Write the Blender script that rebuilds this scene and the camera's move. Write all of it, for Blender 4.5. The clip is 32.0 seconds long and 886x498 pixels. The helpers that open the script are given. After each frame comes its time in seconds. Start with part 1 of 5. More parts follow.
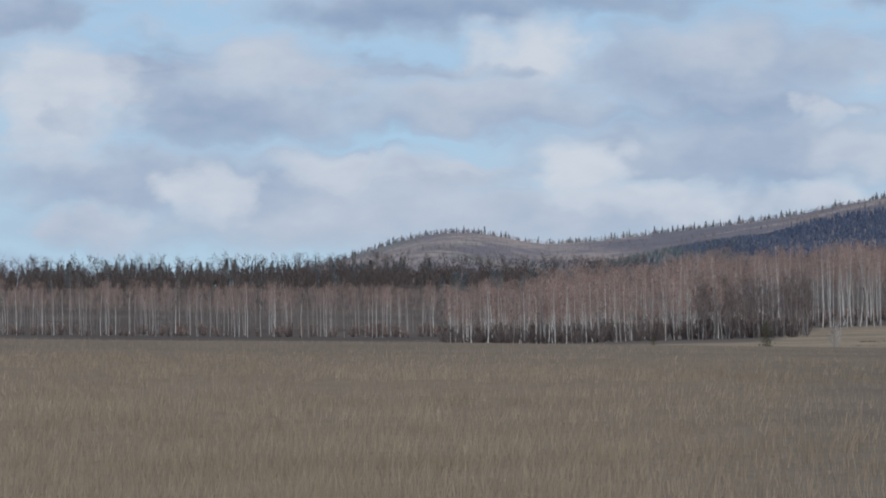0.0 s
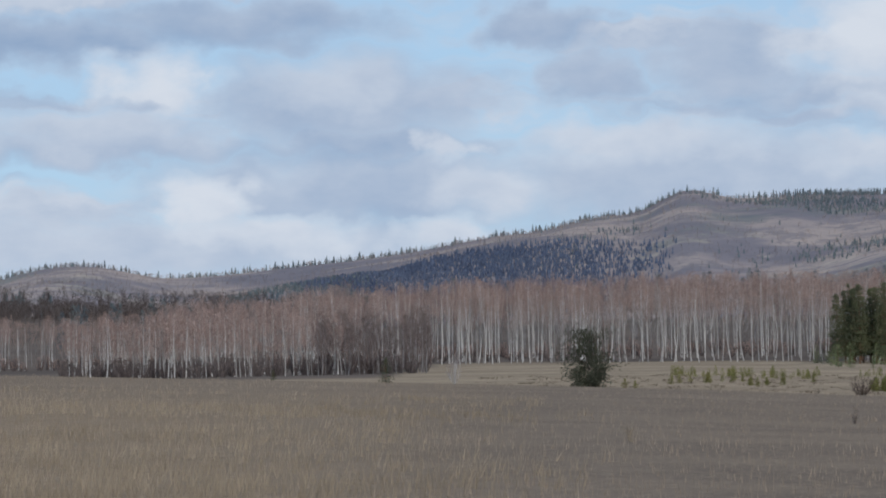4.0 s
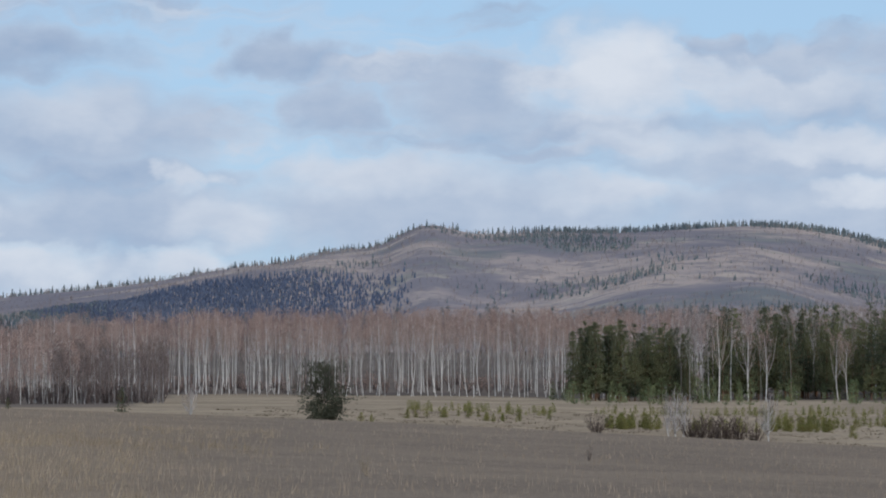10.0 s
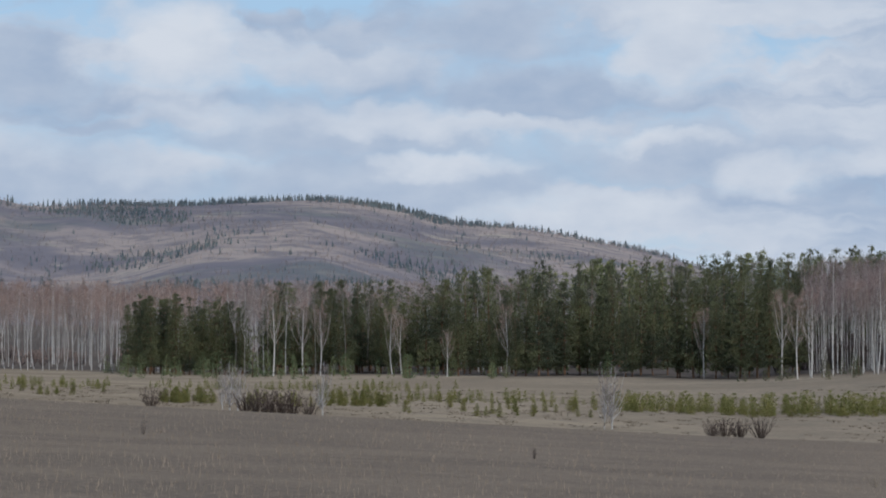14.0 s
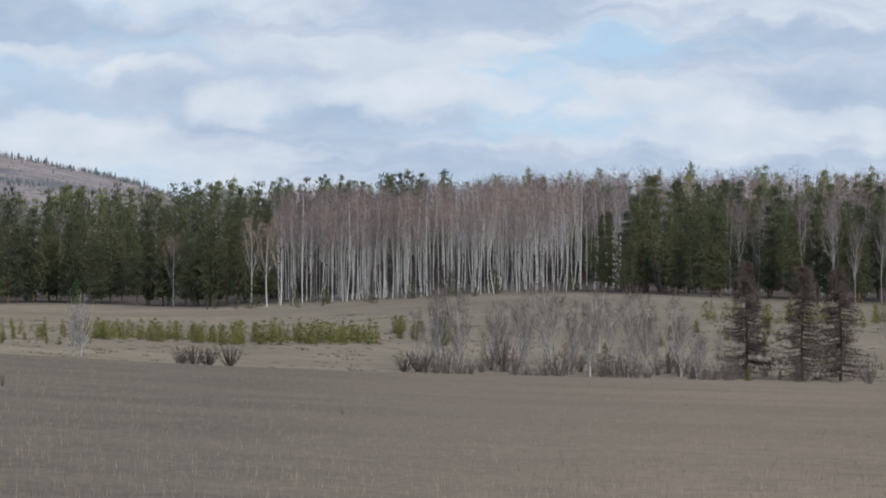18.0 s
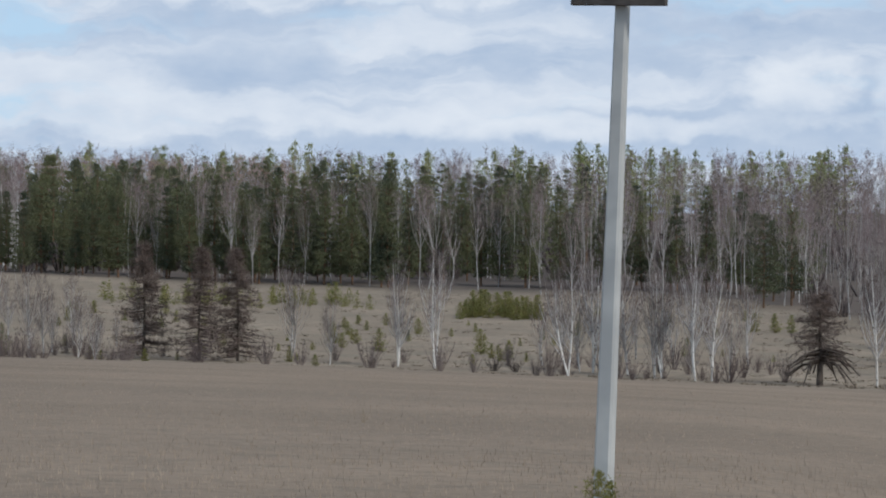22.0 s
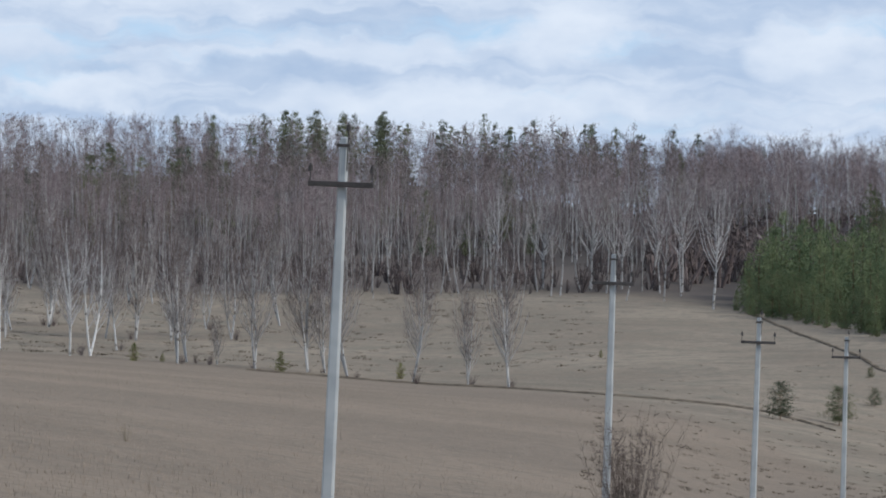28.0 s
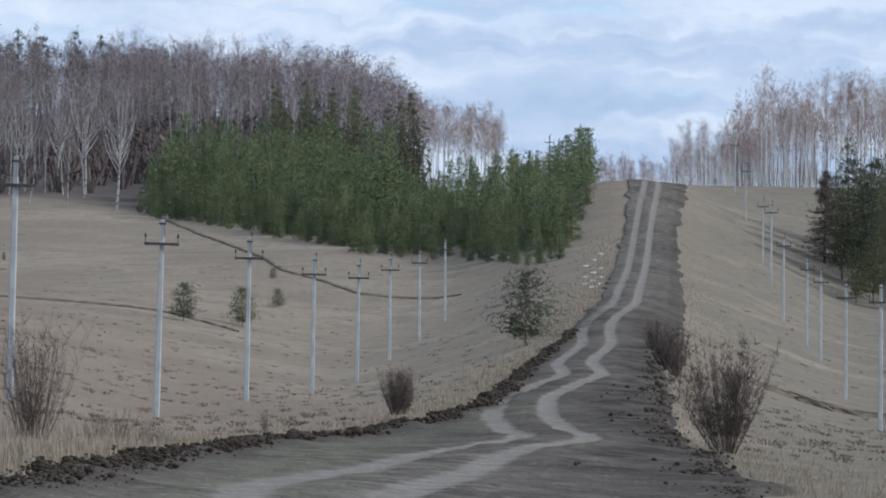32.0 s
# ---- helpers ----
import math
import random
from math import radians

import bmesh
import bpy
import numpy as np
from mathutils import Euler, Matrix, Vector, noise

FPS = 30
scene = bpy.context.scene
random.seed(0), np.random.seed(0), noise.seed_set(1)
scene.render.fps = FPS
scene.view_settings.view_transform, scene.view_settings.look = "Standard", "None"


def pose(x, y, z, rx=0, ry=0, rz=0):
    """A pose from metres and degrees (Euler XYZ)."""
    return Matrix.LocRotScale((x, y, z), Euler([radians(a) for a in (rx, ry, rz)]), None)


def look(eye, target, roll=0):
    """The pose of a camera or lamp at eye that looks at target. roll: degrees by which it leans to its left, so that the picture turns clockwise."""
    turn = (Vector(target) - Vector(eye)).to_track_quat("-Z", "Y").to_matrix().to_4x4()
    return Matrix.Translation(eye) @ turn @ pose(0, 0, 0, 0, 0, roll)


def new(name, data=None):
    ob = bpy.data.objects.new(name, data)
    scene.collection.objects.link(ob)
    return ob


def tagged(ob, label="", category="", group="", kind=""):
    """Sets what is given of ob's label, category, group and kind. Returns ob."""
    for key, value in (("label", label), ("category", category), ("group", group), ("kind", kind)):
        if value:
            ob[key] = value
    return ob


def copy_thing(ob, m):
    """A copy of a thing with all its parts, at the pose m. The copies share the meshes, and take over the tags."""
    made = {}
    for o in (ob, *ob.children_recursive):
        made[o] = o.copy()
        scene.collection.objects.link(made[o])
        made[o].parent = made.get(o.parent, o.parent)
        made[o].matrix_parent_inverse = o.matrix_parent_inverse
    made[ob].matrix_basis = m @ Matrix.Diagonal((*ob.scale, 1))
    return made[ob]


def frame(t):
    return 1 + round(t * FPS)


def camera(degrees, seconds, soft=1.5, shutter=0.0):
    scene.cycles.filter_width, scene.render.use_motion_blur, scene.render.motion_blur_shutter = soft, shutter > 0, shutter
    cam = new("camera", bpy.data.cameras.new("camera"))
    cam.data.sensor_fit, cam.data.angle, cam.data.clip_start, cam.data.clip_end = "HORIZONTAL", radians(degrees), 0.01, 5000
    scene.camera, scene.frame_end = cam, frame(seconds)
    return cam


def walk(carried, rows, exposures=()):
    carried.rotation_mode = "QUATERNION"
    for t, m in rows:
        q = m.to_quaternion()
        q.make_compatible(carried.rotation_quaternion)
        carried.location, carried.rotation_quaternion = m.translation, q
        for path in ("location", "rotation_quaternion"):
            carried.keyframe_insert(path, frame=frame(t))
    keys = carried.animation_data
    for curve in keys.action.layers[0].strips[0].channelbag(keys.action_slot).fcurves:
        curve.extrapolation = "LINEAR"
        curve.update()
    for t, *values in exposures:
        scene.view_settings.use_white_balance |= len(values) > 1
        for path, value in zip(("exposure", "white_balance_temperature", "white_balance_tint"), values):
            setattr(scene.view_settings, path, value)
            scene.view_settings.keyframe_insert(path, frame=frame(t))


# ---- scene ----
EYE = (0.0, 0.0, 2.0)
cam = camera(12.78, 32.0, soft=1.9)
# seconds, compass angle (clockwise from +y), tilt, lean
VIEW = [
    (0, 0.045, 2.828, -1.143), (0.5, 0.621, 2.917, -1.174), (1, 1.292, 2.999, -1.259), (1.5, 2.103, 3.086, -1.183),
    (2, 2.841, 3.145, -1.142), (2.5, 3.624, 3.220, -1.054), (3, 4.332, 3.232, -1.026), (3.5, 4.953, 3.233, -1.021),
    (4, 5.552, 3.239, -0.936), (4.5, 6.108, 3.260, -0.858), (6.5, 7.396, 3.348, -0.707), (7, 7.568, 3.376, -0.653),
    (7.5, 7.838, 3.440, -0.605), (8, 8.193, 3.474, -0.480), (8.5, 8.501, 3.554, -0.430), (9, 8.744, 3.566, -0.277),
    (9.5, 8.999, 3.654, -0.126), (10, 9.340, 3.678, -0.101), (10.5, 9.719, 3.721, 0.007), (11, 10.141, 3.760, 0.051),
    (11.5, 10.605, 3.753, 0.048), (12, 11.509, 3.683, 0.071), (12.5, 12.358, 3.606, 0.037), (13, 13.455, 3.518, 0.042),
    (13.5, 14.822, 3.392, -0.051), (14, 15.779, 3.290, -0.055), (14.5, 16.563, 3.198, -0.036), (16.5, 19.959, 2.847, -0.009),
    (17, 21.173, 2.677, 0.027), (17.5, 22.216, 2.408, 0.069), (18, 23.448, 2.239, 0.017), (18.5, 24.639, 2.099, 0.029),
    (19, 25.697, 2.018, 0.024), (19.5, 26.680, 1.989, 0.009), (20, 27.573, 1.945, 0.091), (20.5, 28.494, 1.947, 0.031),
    (21, 29.506, 1.958, 0.043), (21.5, 30.824, 1.978, 0.079), (22, 32.155, 1.964, 0.133), (22.5, 33.227, 1.887, 0.189),
    (23, 34.279, 1.823, 0.251), (23.5, 35.399, 1.764, 0.223), (24, 36.500, 1.685, 0.258), (24.5, 37.607, 1.616, 0.238),
    (25, 38.657, 1.543, 0.244), (25.5, 39.630, 1.469, 0.131), (27.5, 43.408, 1.499, 0.290), (28, 45.448, 1.450, 0.608),
    (28.5, 46.807, 1.286, 0.703), (29, 48.010, 0.506, 0.710), (29.5, 49.335, -0.100, 0.744), (30, 50.665, -0.310, 0.631),
    (30.5, 51.877, -0.390, 0.426), (31, 52.876, -0.286, 0.354), (31.5, 53.536, -0.091, 0.342), (32, 54.086, 0.095, 0.341),
]

def aim(az, el, lean):
    a, e = radians(az), radians(el)
    way = Vector((math.sin(a) * math.cos(e), math.cos(a) * math.cos(e), math.sin(e)))
    return look(EYE, Vector(EYE) + way * 100, lean)


LIGHT = ((0, -0.27, 6050, 11), (4, -0.16, 6050, 11), (9, -0.12, 6050, 11), (12, -0.16, 6050, 11), (14, -0.2, 6050, 11), (17, -0.03, 6100, 10), (19, 0.02, 6150, 10), (28, 0.08, 5900, 10), (32, 0.18, 5750, 10))
walk(cam, [(t, aim(a, e, s)) for t, a, e, s in VIEW], LIGHT)

# ---- sky and sun ----
SUN_AZ, SUN_EL = 164.0, 33.0
world = bpy.data.worlds.new("sky")
scene.world = world
world.use_nodes = True


class Nodes:
    """A short way to write node trees."""

    def __init__(self, tree):
        self.t = tree
        tree.nodes.clear()

    def add(self, kind):
        return self.t.nodes.new(kind)

    def put(self, socket, v):
        if isinstance(v, bpy.types.NodeSocket):
            self.t.links.new(v, socket)
        elif isinstance(v, (tuple, list)):
            socket.default_value = (*v, 1.0) if socket.type == "RGBA" and len(v) == 3 else v
        else:
            socket.default_value = v

    def math(self, op, a, b=0.0, c=0.0, clamp=False):
        n = self.add("ShaderNodeMath")
        n.operation, n.use_clamp = op, clamp
        for s, v in zip(n.inputs, (a, b, c)):
            self.put(s, v)
        return n.outputs[0]

    def mix(self, f, a, b, blend="MIX"):
        n = self.add("ShaderNodeMix")
        n.data_type, n.blend_type = "RGBA", blend
        for i, v in ((0, f), (6, a), (7, b)):
            self.put(n.inputs[i], v)
        return n.outputs[2]

    def noise(self, vec, scale, detail=4.0, rough=0.55, dist=0.0):
        n = self.add("ShaderNodeTexNoise")
        if vec is not None:
            self.put(n.inputs["Vector"], vec)
        for k, v in (("Scale", scale), ("Detail", detail), ("Roughness", rough), ("Distortion", dist)):
            n.inputs[k].default_value = v
        return n.outputs["Fac"]

    def ramp(self, f, lo, hi):
        n = self.add("ShaderNodeMapRange")
        n.interpolation_type = "SMOOTHSTEP"
        self.put(n.inputs[0], f)
        self.put(n.inputs[1], lo)
        self.put(n.inputs[2], hi)
        return n.outputs[0]

    def layer(self, name):
        n = self.add("ShaderNodeAttribute")
        n.attribute_name = name
        return n.outputs["Fac"]

    def vec(self, x, y, z=0.0):
        n = self.add("ShaderNodeCombineXYZ")
        for s, v in zip(n.inputs, (x, y, z)):
            self.put(s, v)
        return n.outputs[0]


# cloud banks: compass angle, elevation, half width, half height, brightness
VEILS = ((1.0, 3.3, 6.5, 0.5, 0.60), (-4.3, 3.9, 2.4, 0.5, 0.42), (4.6, 4.15, 3.4, 0.6, 0.40), (9.5, 4.2, 3.6, 0.75, 0.50), (15.0, 4.2, 3.2, 0.7, 0.48), (14.5, 5.0, 2.8, 0.5, 0.45),
         (17.2, 5.55, 2.2, 0.45, 0.36), (19.5, 4.6, 2.4, 0.6, 0.50))
GREYS = ((-0.3, 6.30, 2.3, 0.40, 0.22), (-5.85, 6.35, 1.0, 0.34, 0.28), (2.6, 6.55, 2.4, 0.40, 0.28), (6.9, 6.47, 0.95, 0.33, 0.28), (-2.9, 4.87, 2.1, 0.50, 0.40), (4.1, 5.36, 2.1, 0.74, 0.42),
         (7.75, 5.72, 0.9, 0.50, 0.34), (9.8, 5.85, 1.2, 0.70, 0.38), (11.4, 5.42, 2.0, 0.28, 0.36), (14.8, 5.85, 1.2, 0.5, 0.42), (16.5, 6.45, 1.4, 0.55, 0.46), (0.7, 4.75, 2.4, 0.30, 0.46),
         (4.6, 4.75, 2.0, 0.26, 0.34))
WHITES = ((-5.5, 5.04, 0.95, 0.88, 0.88), (-2.43, 5.50, 1.1, 0.44, 0.72), (1.45, 5.62, 0.95, 0.52, 0.92), (0.55, 5.02, 1.8, 0.36, 0.62), (3.9, 5.62, 1.0, 0.40, 0.62), (2.15, 3.90, 0.8, 0.42, 0.98),
          (-3.35, 3.70, 0.55, 0.42, 0.90), (-1.5, 4.02, 0.8, 0.24, 0.80), (5.5, 3.45, 0.7, 0.26, 0.85), (5.6, 4.67, 0.4, 0.2, 0.74), (-5.0, 3.25, 0.7, 0.36, 0.66), (3.2, 3.45, 1.1, 0.30, 0.84))
PALE = ((11.9, 6.22, 1.25, 0.78, 0.92), (14.2, 5.95, 1.4, 0.40, 0.72), (19.2, 6.25, 0.95, 0.75, 0.88), (8.5, 4.74, 1.9, 0.34, 0.74), (12.1, 5.16, 1.1, 0.21, 0.68), (11.9, 4.50, 1.2, 0.28, 0.72),
        (15.0, 5.15, 1.5, 0.22, 0.72), (16.4, 5.05, 1.7, 0.18, 0.78), (15.9, 4.48, 1.0, 0.20, 0.86), (17.9, 3.75, 1.8, 0.34, 0.84), (6.2, 4.05, 0.9, 0.32, 0.72), (18.9, 4.85, 0.8, 0.14, 0.84))
SPOTS = ((13.3, 6.58, 0.36, 0.22, 0.42), (14.5, 6.42, 0.34, 0.32, 0.48), (1.1, 5.42, 0.5, 0.14, 0.52), (-5.2, 4.8, 0.3, 0.25, 0.68))
STREAKS = ((23.2, 4.45, 1.9, 0.25, 0.84), (20.4, 4.35, 0.8, 0.30, 0.80), (24.3, 5.15, 0.9, 0.16, 0.82), (27.5, 4.05, 1.3, 0.26, 0.80), (29.2, 4.65, 1.3, 0.36, 0.40), (37.2, 4.3, 0.75, 0.5, 0.90),
           (33.4, 3.75, 3.0, 0.22, 0.86), (40.1, 3.65, 0.9, 0.24, 0.90), (39.2, 4.25, 0.8, 0.42, 0.80), (43.0, 4.0, 1.5, 0.16, 0.42), (47.2, 4.55, 1.0, 0.5, 0.86), (50.9, 4.3, 1.1, 0.5, 0.86),
           (46.0, 3.55, 3.2, 0.24, 0.84), (55.5, 2.3, 2.2, 0.35, 0.36))


def build_sky():
    n = Nodes(world.node_tree)
    out = n.add("ShaderNodeOutputWorld")
    bg = n.add("ShaderNodeBackground")
    n.t.links.new(bg.outputs[0], out.inputs[0])
    sky = n.add("ShaderNodeTexSky")
    sky.sky_type, sky.sun_disc, sky.dust_density = "NISHITA", False, 0.6
    sky.sun_elevation, sky.sun_rotation = radians(SUN_EL), radians(SUN_AZ)
    co = n.add("ShaderNodeTexCoord").outputs["Generated"]
    sp = n.add("ShaderNodeSeparateXYZ")
    n.put(sp.inputs[0], co)
    az = n.math("MULTIPLY", n.math("ARCTAN2", sp.outputs[0], sp.outputs[1]), 57.2958)
    el = n.math("MULTIPLY", n.math("ARCSINE", sp.outputs[2]), 57.2958)
    # puffed edges: the direction is pushed about by noise, across and up on their own
    tall = n.math("MULTIPLY", el, 1.35)
    flat = n.vec(az, tall, 3.0)
    soft = n.noise(flat, 0.55, 3.0, 0.5)
    puff = n.noise(flat, 1.3, 4.0, 0.5)
    lift = n.noise(n.vec(az, tall, 11.0), 1.0, 4.0, 0.5)
    wisp = n.noise(n.vec(n.math("MULTIPLY", az, 0.6), tall, 5.0), 2.2, 4.0, 0.55)
    u = n.math("MULTIPLY_ADD", n.math("SUBTRACT", puff, 0.5), 1.9, az)
    v = n.math("MULTIPLY_ADD", n.math("SUBTRACT", lift, 0.5), 0.95, el)
    # stretched banks that go all the way round, closing into a layer towards the road
    bank = n.noise(n.vec(n.math("MULTIPLY", u, 0.36), n.math("MULTIPLY", v, 2.0), 7.0), 0.6, 4.0, 0.55)
    thick = n.ramp(az, 15.0, 23.0)
    high = n.ramp(el, 7.2, 9.0)
    cover = n.ramp(n.math("ADD", bank, n.math("MULTIPLY_ADD", thick, 0.2, n.math("MULTIPLY", high, 0.1))), 0.42, 0.66)
    bank_lit = n.ramp(n.noise(n.vec(n.math("MULTIPLY", u, 0.3), n.math("MULTIPLY", v, 2.3), 1.0), 0.7, 4.0, 0.55), 0.36, 0.64)
    tone = n.math("MULTIPLY_ADD", bank_lit, 0.42, n.math("MULTIPLY_ADD", thick, 0.06, 0.32))
    for ca, ce, w, h, t in (*VEILS, *GREYS, *WHITES, *PALE, *SPOTS, *STREAKS):
        dx = n.math("MULTIPLY", n.math("SUBTRACT", u, ca), 1.0 / w)
        dy = n.math("MULTIPLY", n.math("SUBTRACT", v, ce), 1.0 / h)
        d = n.math("ADD", n.math("MULTIPLY", dx, dx), n.math("MULTIPLY", dy, dy))
        f = n.ramp(n.math("MULTIPLY", d, -1.0), -1.9, -0.1)
        cover = n.math("MAXIMUM", cover, f)
        lit = n.math("MULTIPLY_ADD", dy, 0.10, t, clamp=True)
        mx = n.add("ShaderNodeMix")
        for k, val in ((0, f), (2, tone), (3, lit)):
            n.put(mx.inputs[k], val)
        tone = mx.outputs[0]
    fine = n.math("ADD", n.math("MULTIPLY", n.math("SUBTRACT", wisp, 0.5), 0.34), n.math("MULTIPLY", n.math("SUBTRACT", soft, 0.5), 0.30))
    tone = n.math("ADD", tone, n.math("ADD", fine, n.math("MULTIPLY", n.math("SUBTRACT", lift, 0.5), 0.3)), clamp=True)
    cloud = n.mix(tone, (0.285, 0.40, 0.565), (0.76, 0.79, 0.82))
    blue = n.mix(1.0, sky.outputs[0], (0.11, 0.11, 0.11), "MULTIPLY")
    blue = n.mix(0.7, blue, (0.43, 0.63, 0.84))
    n.put(bg.inputs[0], n.mix(cover, blue, cloud))
    bg.inputs[1].default_value = 1.0


build_sky()
sun = new("sun", bpy.data.lights.new("sun", "SUN"))
sun.data.energy, sun.data.angle, sun.data.color = 2.1, radians(8.0), (1.0, 0.93, 0.82)
a, e = radians(SUN_AZ), radians(SUN_EL)
sun.matrix_world = look((200 * math.sin(a) * math.cos(e), 200 * math.cos(a) * math.cos(e), 200 * math.sin(e)), (0, 0, 0))

# ---- materials ----


def material(name, rough=0.9):
    m = bpy.data.materials.new(name)
    m.use_nodes = True
    n = Nodes(m.node_tree)
    out = n.add("ShaderNodeOutputMaterial")
    b = n.add("ShaderNodeBsdfPrincipled")
    n.t.links.new(b.outputs[0], out.inputs[0])
    b.inputs["Roughness"].default_value = rough
    b.inputs["Specular IOR Level"].default_value = 0.0 if rough > 0.86 else 0.2
    return m, n, b


def bump(n, b, h, strength, dist):
    k = n.add("ShaderNodeBump")
    k.inputs["Strength"].default_value, k.inputs["Distance"].default_value = strength, dist
    n.put(k.inputs["Height"], h)
    n.t.links.new(k.outputs[0], b.inputs["Normal"])


def plain(name, lo, hi, scale=3.0, rough=0.9, island=True, lift=0.25):
    """Two tones by noise and a tone of its own for every loose piece."""
    m, n, b = material(name, rough)
    pos = n.add("ShaderNodeNewGeometry")
    f = n.noise(pos.outputs["Position"], scale, 3.0)
    c = n.mix(n.ramp(f, 0.3, 0.7), lo, hi)
    if island:
        v = n.math("ADD", 1.0 - lift, n.math("MULTIPLY", pos.outputs["Random Per Island"], 2 * lift))
        g = n.add("ShaderNodeCombineColor")
        for s in g.inputs:
            n.put(s, v)
        c = n.mix(1.0, c, g.outputs[0], "MULTIPLY")
    n.put(b.inputs["Base Color"], c)
    return m


def birch_bark(name="birch_bark", white=(0.74, 0.72, 0.69), marks=0.57, least=0.3):
    m, n, b = material(name, 0.75)
    pos = n.add("ShaderNodeNewGeometry").outputs["Position"]
    mp = n.add("ShaderNodeMapping")
    n.put(mp.inputs[0], pos)
    mp.inputs["Scale"].default_value = (1.2, 1.2, 2.2)
    f = n.noise(mp.outputs[0], 1.0, 4.0, 0.65)
    c = n.mix(n.ramp(f, marks, marks + 0.08), white, (0.09, 0.08, 0.07))
    one = n.math("MULTIPLY_ADD", n.add("ShaderNodeNewGeometry").outputs["Random Per Island"], 0.8, least, clamp=True)
    c = n.mix(one, (0.12, 0.105, 0.095), c)
    n.put(b.inputs["Base Color"], c)
    return m


BARK_BIRCH = birch_bark()
BARK_SLOPE = birch_bark("slope_birch_bark", (0.60, 0.585, 0.57), 0.55, 0.05)
LIMB_PALE = plain("pale_birch_limb", (0.36, 0.34, 0.335), (0.58, 0.56, 0.545), 0.8, lift=0.13)
EARTH = plain("bare_earth", (0.105, 0.084, 0.065), (0.175, 0.142, 0.108), 0.6)
LIMB_BIRCH = plain("birch_limb", (0.28, 0.255, 0.24), (0.48, 0.455, 0.43), 0.5, lift=0.13)
TWIG_BIRCH = plain("birch_twig", (0.27, 0.19, 0.165), (0.39, 0.29, 0.255), 0.1, lift=0.13)
TWIG_GREY = plain("grey_twig", (0.21, 0.182, 0.176), (0.32, 0.285, 0.275), 0.1, lift=0.13)
BARK_DARK = plain("dark_bark", (0.06, 0.05, 0.045), (0.12, 0.10, 0.085), 2.0)
BARK_PINE = plain("pine_bark", (0.10, 0.07, 0.05), (0.20, 0.12, 0.075), 2.0)
NEEDLE = plain("pine_needles", (0.07, 0.084, 0.06), (0.168, 0.176, 0.094), 0.12, lift=0.2)
NEEDLE_DARK = plain("dark_pine_needles", (0.06, 0.066, 0.05), (0.10, 0.105, 0.075), 0.4)
NEEDLE_YOUNG = plain("young_pine_needles", (0.115, 0.155, 0.085), (0.225, 0.255, 0.13), 0.35, lift=0.2)
# yellow-green copy: sunlight on the back-row pines put into the needle colour
NEEDLE_SUN = plain("sunlit_pine_needles", (0.17, 0.195, 0.085), (0.27, 0.28, 0.12), 0.1, lift=0.2)
NEEDLE_LOW = plain("low_pine_needles", (0.14, 0.15, 0.055), (0.22, 0.21, 0.075), 0.5)
# distance haze is mixed into these bluish needle tones
NEEDLE_HAZED = plain("hazed_far_needles", (0.10, 0.13, 0.155), (0.16, 0.185, 0.185), 0.01)
# bluer still: cloud shade and haze on the low hill belt
NEEDLE_CLOUDED = plain("clouded_hazed_needles", (0.08, 0.105, 0.17), (0.115, 0.14, 0.205), 0.006)
# darker copy of birch bark, the wood's inner shade put into its colour
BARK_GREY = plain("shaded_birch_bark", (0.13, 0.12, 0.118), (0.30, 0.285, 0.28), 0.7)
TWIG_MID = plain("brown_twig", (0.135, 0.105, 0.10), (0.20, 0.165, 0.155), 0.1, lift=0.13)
TWIG_ROSE = plain("rose_twig", (0.185, 0.143, 0.142), (0.28, 0.222, 0.219), 0.06, lift=0.13)
# dark tone, used where shade in the woods is put into colour
TWIG_DARK = plain("dark_twig", (0.085, 0.07, 0.068), (0.14, 0.12, 0.115), 0.1, lift=0.13)
LARCH = plain("bare_larch_twig", (0.115, 0.088, 0.076), (0.18, 0.14, 0.122), 0.5)
GRASS = plain("dry_grass", (0.255, 0.205, 0.157), (0.335, 0.275, 0.215), 0.05, lift=0.14)
SHRUB = plain("shrub_twig", (0.075, 0.058, 0.052), (0.135, 0.108, 0.094), 0.7)
# grey-violet tone takes in some of the distance haze
WOOD_HAZED = plain("hazed_far_wood", (0.20, 0.18, 0.19), (0.36, 0.305, 0.28), 0.006, lift=0.2)
CONCRETE = plain("pole_concrete", (0.36, 0.37, 0.37), (0.46, 0.47, 0.46), 1.5, 0.85, False)
STEEL = plain("dark_steel", (0.05, 0.045, 0.043), (0.09, 0.08, 0.074), 4.0, 0.6, False)
MUD = plain("mud_clods", (0.04, 0.032, 0.026), (0.078, 0.062, 0.05), 1.2, lift=0.2)
SNOW = plain("old_snow", (0.40, 0.40, 0.40), (0.58, 0.58, 0.58), 1.5)
STALK = plain("golden_grass", (0.24, 0.195, 0.14), (0.34, 0.282, 0.21), 0.06, lift=0.2)
STRAW = plain("pale_straw", (0.25, 0.205, 0.15), (0.34, 0.283, 0.21), 0.3)

